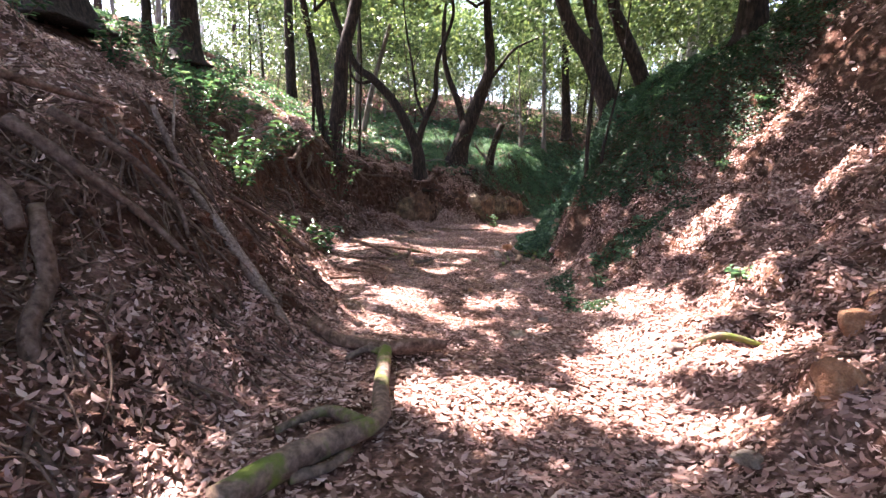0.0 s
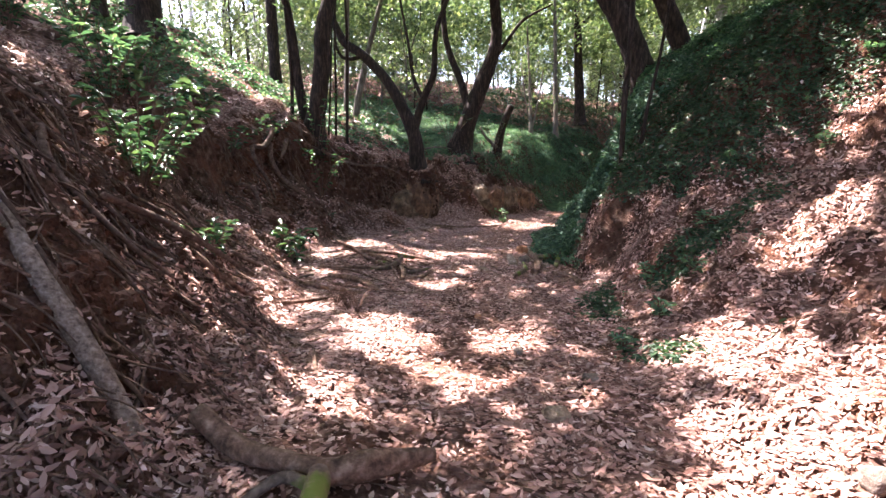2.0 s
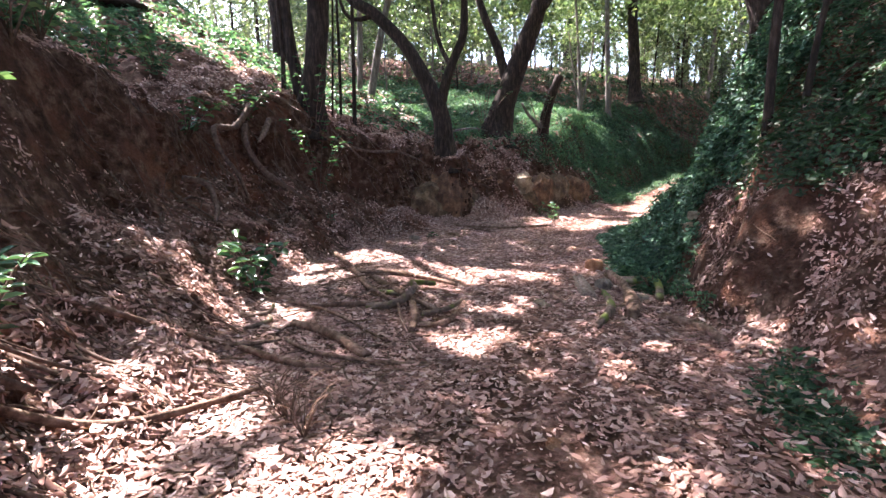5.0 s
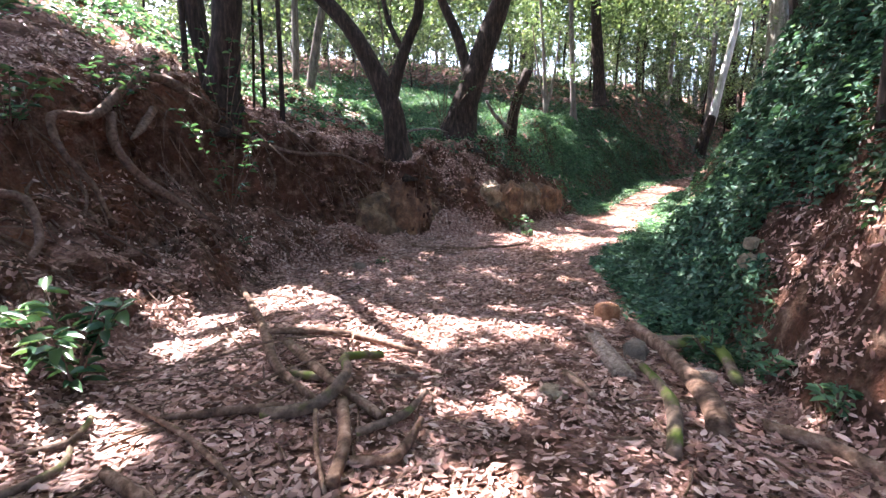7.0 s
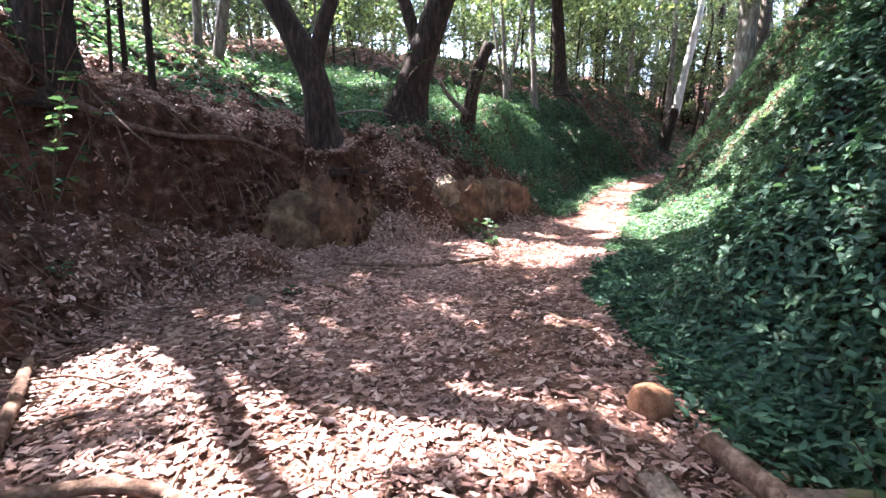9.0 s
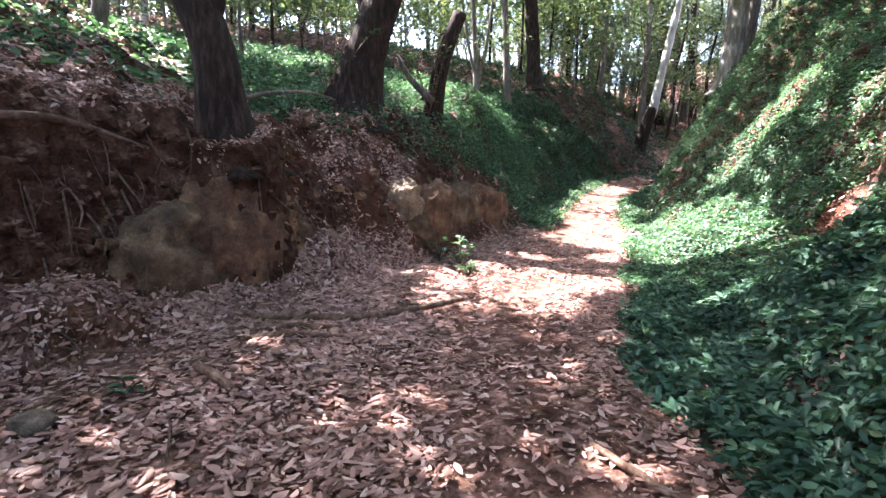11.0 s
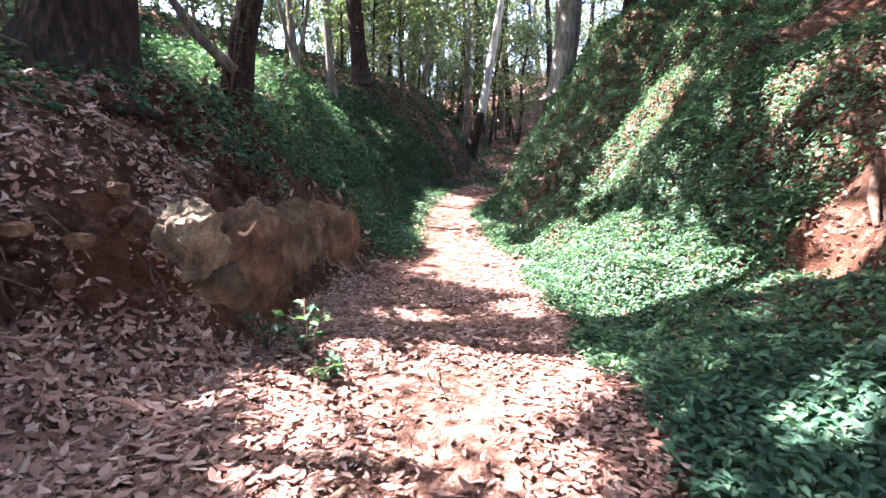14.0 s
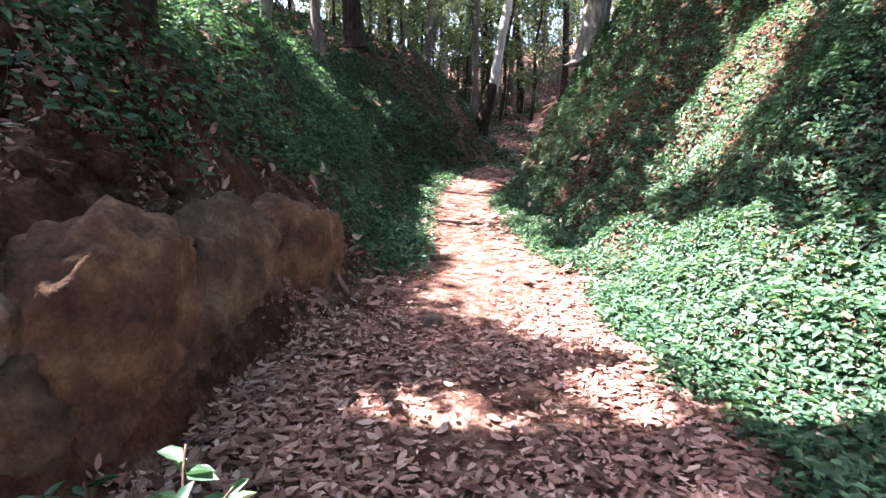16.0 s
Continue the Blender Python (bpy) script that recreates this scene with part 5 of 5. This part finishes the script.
tangle("root_tangle", "fine bare roots hanging from the washed-out bank", 900, (-2.2, 0.3, 0.8, 8.5), 0.45, 0.008, ROOT, 401, True)
tangle("root_tangle", "fine bare roots hanging from the undercut bank", 1100, (-4.5, 0.2, 9.5, 18), 0.5, 0.009, ROOT, 402, True)
tangle("root_tangle", "stout bare roots crossing the undercut bank", 240, (-4.4, -0.6, 9.5, 16.6), 0.85, 0.017, ROOT, 405, True)
tangle("root_tangle", "stout bare roots crossing the washed-out bank", 280, (-2.4, 0.1, 1.0, 7.5), 0.9, 0.014, ROOT, 406, True)


def clods(label, count, box, size, seed, density):
    """Crumbled lumps of earth, joined."""
    x, y, r = strew(count, *box, density, seed)
    z = height(x, y)
    s = r.uniform(0.3, 1.0, len(x)) ** 2 * size
    g = (1 + 5 ** 0.5) / 2
    base = np.array([(-1, g, 0), (1, g, 0), (-1, -g, 0), (1, -g, 0), (0, -1, g), (0, 1, g), (0, -1, -g), (0, 1, -g), (g, 0, -1), (g, 0, 1), (-g, 0, -1), (-g, 0, 1)]) / 1.9
    tri = np.array([(0, 11, 5), (0, 5, 1), (0, 1, 7), (0, 7, 10), (0, 10, 11), (1, 5, 9), (5, 11, 4), (11, 10, 2), (10, 7, 6), (7, 1, 8), (3, 9, 4), (3, 4, 2), (3, 2, 6), (3, 6, 8), (3, 8, 9), (4, 9, 5), (2, 4, 11), (6, 2, 10), (8, 6, 7), (9, 8, 1)])
    V = base[None] * (1 + 0.35 * r.uniform(-1, 1, (len(x), 12, 1))) * (s[:, None, None] * r.uniform(0.6, 1.3, (len(x), 1, 3))) + np.stack([x, y, z - 0.3 * s], -1)[:, None]
    F = tri[None] + 12 * np.arange(len(x))[:, None, None]
    return tagged(new("earth_clods", mesh_of("earth_clods", V.reshape(-1, 3), F.reshape(-1, 3).tolist(), SOIL, False)), label, "earth", kind="stuff")


def steep_earth(x, y):
    return soft(0.75 - lie(x, y)[1][:, 2], 0, 0.2) * soft(bumps(x, y, 0.6, 36), -0.4, 0.5)


clods("crumbling lumps of red earth on the undercut bank", 30000, (-4.6, 0.9, 9.5, 19.8), 0.085, 411, steep_earth)
clods("crumbling lumps of red earth on the washed-out bank", 12000, (-2.6, 0.4, 0.8, 9.5), 0.07, 412, steep_earth)
clods("crumbling lumps of red earth on the bare scar in the herbs", 2200, (4.5, 6.1, 14.7, 17.3), 0.04, 413, lambda x, y: inside(x, y, 5.35, 16.0, 0.62, 1.2))
clods("crumbling lumps of red earth below the ivy", 5000, (2.4, 6.0, 8.0, 13.6), 0.05, 414, lambda x, y: steep_earth(x, y) * (1 - green(x, y)))
tangle("twigs", "thin dry twigs strewn over the undercut bank", 420, (-4.6, -0.6, 9.5, 17.2), 0.45, 0.007, ROOT, 407, False, None, "twigs")
tangle("twigs", "thin dry twigs strewn over the leaf litter", 520, (-4.2, 5.5, 1, 19), 0.32, 0.005, DEAD_WOOD, 403, False, None, "twigs")
tangle("twigs", "thin dry twigs strewn over the washed-out bank", 700, (-2.6, 0.2, 1, 9), 0.5, 0.007, DEAD_WOOD, 404, False, None, "twigs")


tangle("twigs", "thin broken twigs scattered round the heap of wood", 110, (-1.7, 0.5, 8.5, 11.3), 0.55, 0.008, DEAD_WOOD, 408, False, None, "twigs")
tangle("twigs", "thin broken twigs at the foot of the ivy bank", 60, (1.4, 3.0, 9.2, 11.6), 0.4, 0.007, DEAD_WOOD, 409, False, None, "twigs")


# ---- rock in the bank ----
def outcrop(name, label, at, size, mat, seed, turn, tilt=0, blocky=0.25):
    ob = stone(name, label, at, size, mat, seed, turn, "rock", 19, blocky)
    ob.matrix_world = pose(*at, tilt, 4, turn)
    for v in ob.data.vertices:
        c = v.co + Vector((seed, 0, 0))
        d = v.co.normalized()
        ledge = 0.5 - abs(math.sin(c.z * 16 + 2.5 * noise.noise(c * 2.5)))
        v.co += Vector((d.x, d.y, 0.4 * d.z)) * (0.025 * ledge + 0.05 * noise.noise(c * 5) + 0.035 * noise.noise(c * 13) + 0.02 * noise.noise(c * 27))
    return ob


outcrop("rock_slab", "flat-topped sandstone slab jutting from the earth bank", (0.33, 18.15, 0.86), (0.42, 0.55, 0.6), SANDSTONE, 21, -24, 10, 0.66)
outcrop("rock", "mossy brown rock under the jutting slab", (0.4, 18.25, 0.3), (0.5, 0.7, 0.95), MOSSY_ROCK, 22, -30)
outcrop("rock", "red-brown rock face along the foot of the bank", (0.72, 18.7, 0.45), (0.5, 1.2, 1.35), RED_EARTH, 23, -30)
outcrop("rock", "grey-brown rock face along the foot of the bank", (1.1, 19.45, 0.42), (0.5, 1.4, 1.35), MOSSY_ROCK, 24, -32)
outcrop("rock", "red-brown rock face along the foot of the bank", (1.65, 20.35, 0.4), (0.5, 1.5, 1.25), RED_EARTH, 27, -38)
outcrop("rock", "rounded mossy rock face under the leaning tree", (-1.7, 15.85, 0.35), (0.9, 1.5, 1.5), MOSSY_ROCK, 25, -27)
outcrop("rock", "mossy bulge of rock under the leaning tree", (-1.36, 16.4, 0.45), (1.0, 1.5, 1.9), RED_EARTH, 28, -27)
outcrop("rock", "rough mossy rock beside the root hump", (-1.12, 16.85, 0.3), (0.8, 1.2, 1.3), MOSSY_ROCK, 26, -30)
for k, (x, y, z, s) in enumerate(((-0.25, 17.75, 0.95, 0.22), (-0.5, 17.6, 1.05, 0.18), (-0.1, 18.1, 1.25, 0.2), (-0.75, 17.3, 1.0, 0.2), (-0.3, 17.55, 0.75, 0.16), (-1.85, 15.2, 0.75, 0.2), (-2.3, 14.4, 0.5, 0.2))):
    stone("stone", "brown stone sticking out of the earth bank", (x, y, z), (s * 0.8, s * 0.7, s * 0.5), RED_EARTH, 31 + k, k * 50, "stone", 3, 0.6)


# ---- shrubs and young plants ----
def shrub(name, label, at, tall, stems, pairs, size, seed, mat, lean=(0, 0), wood=None, category="shrub"):
    """Thin stems carrying pairs of leaves."""
    r = np.random.default_rng(seed)
    t = thing(name, at, label, category)
    for k in range(stems):
        a = k / stems * 6.28 + r.uniform(-0.4, 0.4)
        out = np.array([math.cos(a), math.sin(a), 0]) * tall * r.uniform(0.25, 0.6) + np.array([*lean, 0])
        h = tall * r.uniform(0.7, 1.1)
        pts = [np.zeros(3), out * 0.35 + [0, 0, h * 0.45], out * 0.8 + [0, 0, h * 0.85], out * 1.1 + [0, 0, h]]
        part("stem", mesh_of("stem", *tube(pts, [0.01, 0.008, 0.006, 0.003], 5, 0.1, 0.1, seed + k), wood or ROOT), t)
        C, _ = spline(pts, [1, 1], tall / 16)
        u = r.uniform(0.25, 1.0, pairs)
        u[: pairs // 3] = r.uniform(0.85, 1.0, pairs // 3)
        P = C[(u * (len(C) - 1)).astype(int)]
        D = any_way(pairs, r) * np.array([1, 1, 0.4]) + out / (np.linalg.norm(out) + 1e-6) * 0.3
        N = np.array([0, 0, 1.0]) + 0.45 * any_way(pairs, r)
        N /= np.linalg.norm(N, axis=1, keepdims=True)
        L = size * r.uniform(0.6, 1.2, pairs)
        part("leaves", leaf_mesh("leaves", P, N, D, L, L * r.uniform(0.36, 0.5, pairs), mat, 0.2, -0.12), t)
    return t


def at_ground(x, y, dz=0.0):
    return (x, y, float(height(np.array([x]), np.array([y]))[0]) + dz)


shrub("shrub", "glossy dark-leaved shrub at the foot of the bank", at_ground(-1.98, 9.75), 0.7, 7, 16, 0.16, 501, SHRUB)
shrub("shrub", "glossy broad-leaved shrub hanging from the bank", at_ground(-1.75, 6.35), 1.0, 10, 30, 0.13, 502, SHRUB, (0.25, 0))
shrub("shrub", "leafy shrub on the washed-out bank", at_ground(-2.1, 6.9), 0.9, 9, 28, 0.12, 503, SHRUB, (0.15, 0))
shrub("shrub", "green shrub at the top of the bank", at_ground(-3.2, 7.6), 1.0, 9, 26, 0.12, 504, HERB)
shrub("shrub", "green shrub at the top of the bank", at_ground(-3.9, 9.0), 1.1, 9, 26, 0.12, 505, HERB)
for k, (x, y, h) in enumerate(((-3.6, 8.2, 0.9), (-4.3, 9.6, 0.9), (-4.6, 10.6, 0.8), (-5.2, 9.2, 1.1), (-4.9, 7.9, 0.9), (-4.9, 11.8, 0.7), (-6.0, 10.4, 1.1), (-5.4, 6.6, 0.8))):
    shrub("shrub", "leafy green undergrowth on the brow of the bank", at_ground(x, y), h, 9, 26, 0.12, 560 + 11 * k, HERB if k % 2 else SHRUB)
shrub("shrub", "small leafy shrub on the brown slope", at_ground(-1.35, 6.75), 0.5, 6, 18, 0.11, 506, SHRUB)
shrub("climber", "dark climbing plant hanging from the undercut brow", at_ground(-3.15, 13.55), 1.4, 7, 22, 0.11, 507, SHRUB, (0.2, -0.2))
shrub("climber", "glossy climbing leaves on the dark trunk", (-3.45, 14.05, 1.9), 1.7, 7, 26, 0.1, 508, SHRUB)
shrub("shrub", "leafy twig over the bared roots", at_ground(-4.0, 12.6), 0.7, 7, 18, 0.11, 509, SHRUB, (0.35, -0.1))
shrub("shrub", "leafy twig over the bared roots", at_ground(-4.1, 11.4), 0.6, 6, 16, 0.11, 510, SHRUB, (0.3, -0.1))
shrub("climber", "dark ivy climbing the foot of the forked trunk", at_ground(-0.95, 19.35), 1.5, 9, 34, 0.075, 516, IVY, (0.1, 0.1))
shrub("climber", "dark ivy wrapped round the broken stump", at_ground(0.62, 20.05), 1.1, 9, 32, 0.075, 517, IVY, (0.05, 0.05))
shrub("seedling", "small seedling with yellow-green leaves", at_ground(1.05, 17.75), 0.38, 5, 9, 0.1, 511, HERB, category="seedling")
shrub("seedling", "small broad-leaved seedling among dead leaves", at_ground(0.78, 17.95), 0.3, 4, 8, 0.09, 512, SHRUB, category="seedling")
shrub("seedling", "small broad-leaved seedling among dead leaves", at_ground(1.15, 17.3), 0.2, 5, 9, 0.08, 513, HERB, category="seedling")
shrub("seedling", "single seedling by the long stick", at_ground(-1.1, 14.1), 0.12, 3, 4, 0.08, 514, SHRUB, category="seedling")
shrub("seedling", "green seedling at the foot of the bank", at_ground(-2.7, 13.1), 0.2, 3, 4, 0.09, 515, HERB, category="seedling")
for k, (x, y) in enumerate(((3.2, 7.2), (3.6, 7.7), (3.3, 8.3), (4.0, 8.6), (4.4, 9.1), (2.75, 6.6), (2.5, 11.2), (2.55, 10.4), (2.65, 9.9), (4.3, 5.5), (5.2, 8.6), (5.9, 9.2), (2.35, 10.9))):
    shrub("herb", "low green herb growing through the leaves", at_ground(x, y), 0.2, 6, 10, 0.085, 520 + k, HERB, category="herb")
for k, (x, y) in enumerate(((-0.15, 7.45), (0.0, 7.35), (-0.35, 7.6))):
    t = thing("grass_tuft", at_ground(x, y), "tuft of dry straw-coloured grass on the verge", "grass")
    r = np.random.default_rng(540 + k)
    for j in range(14):
        a = r.uniform(0, 6.28)
        e = np.array([math.cos(a) * 0.22, math.sin(a) * 0.22, r.uniform(0.15, 0.35)])
        part("blade", mesh_of("blade", *tube([np.zeros(3), e * [0.4, 0.4, 0.7], e], [0.004, 0.0035, 0.0015], 4, 0.1, 0.1, j), DEAD_WOOD), t)

# thin young trees near the path
for k, (name, label, lines, mat, tips, n) in enumerate((
        ("young_tree", "thin bare stems beside the dark trunks", [([(-3.42, 15.2, 2.2), (-3.38, 15.2, 3.8), (-3.36, 15.2, 5.5), (-3.2, 15.3, 8)], (0.035, 0.03, 0.025, 0.01)), ([(-3.1, 15.2, 2.1), (-3.06, 15.2, 3.8), (-3.04, 15.2, 5.5), (-3.2, 15.2, 8)], (0.045, 0.04, 0.035, 0.01)),
                                                            ([(-3.68, 15.3, 2.3), (-3.5, 15.3, 5.4), (-3.6, 15.4, 8)], (0.025, 0.02, 0.01))], BARK, [(-3.2, 15.3, 8), (-3.5, 15.4, 7.5)], 350),
        ("young_tree", "sunlit pale sapling with several stems on the ridge", [([(1.92, 25.3, 2.3), (1.85, 25.3, 3.7), (1.77, 25.3, 5.1), (1.52, 25.3, 7.9)], (0.1, 0.09, 0.06, 0.03)), ([(1.88, 25.3, 3.4), (2.1, 25.2, 4.4), (2.3, 25.2, 6.0)], (0.05, 0.045, 0.02)),
                                                                       ([(1.86, 25.3, 3.6), (1.6, 25.2, 4.6), (1.35, 25.2, 6.2)], (0.045, 0.04, 0.02))], GREY_BARK, [(1.5, 25.3, 7.8), (2.3, 25.2, 6), (1.35, 25.2, 6.1), (2.4, 25.1, 4.6)], 420),
        ("young_tree", "thin dark stem leaning out of the ivy", [([(3.4, 11.0, 1.5), (3.38, 11.0, 2.6), (3.4, 11.05, 4.2), (3.3, 11.1, 6)], (0.05, 0.045, 0.04, 0.02))], BARK, [(3.3, 11.1, 6.3)], 160),
        ("young_tree", "thin dark stem leaning out of the ivy", [([(3.62, 10.8, 1.7), (3.7, 10.9, 2.5), (3.95, 11.2, 3.8), (4.1, 11.4, 5.5)], (0.035, 0.03, 0.025, 0.012))], BARK, [(4.1, 11.4, 5.6)], 160),
        ("young_tree", "slim dark sapling on the green slope", [([(-4.3, 14.4, 2.6), (-4.3, 14.5, 4.0), (-4.45, 14.5, 6)], (0.05, 0.045, 0.02))], BARK, [(-4.4, 14.5, 6)], 160),
        ("young_tree", "slender grey stems on the green slope", [([(-4.6, 19, 2.9), (-4.5, 19, 5), (-4.4, 19, 8)], (0.09, 0.08, 0.05)), ([(-4.4, 19.2, 2.9), (-4.0, 19.3, 5), (-3.3, 19.4, 7.5)], (0.12, 0.1, 0.06))], GREY_BARK, [(-4.4, 19, 8), (-3.3, 19.4, 7.5)], 300))):
    special_tree(name, label, lines, mat, tips, n, 0.12, 600 + 7 * k, flare=0.2)
    at = Vector(lines[0][0][0])
    crown_part(BEARERS[-1][0], at, tips, 0.55, n, 0.13, CROWN, 650 + k)
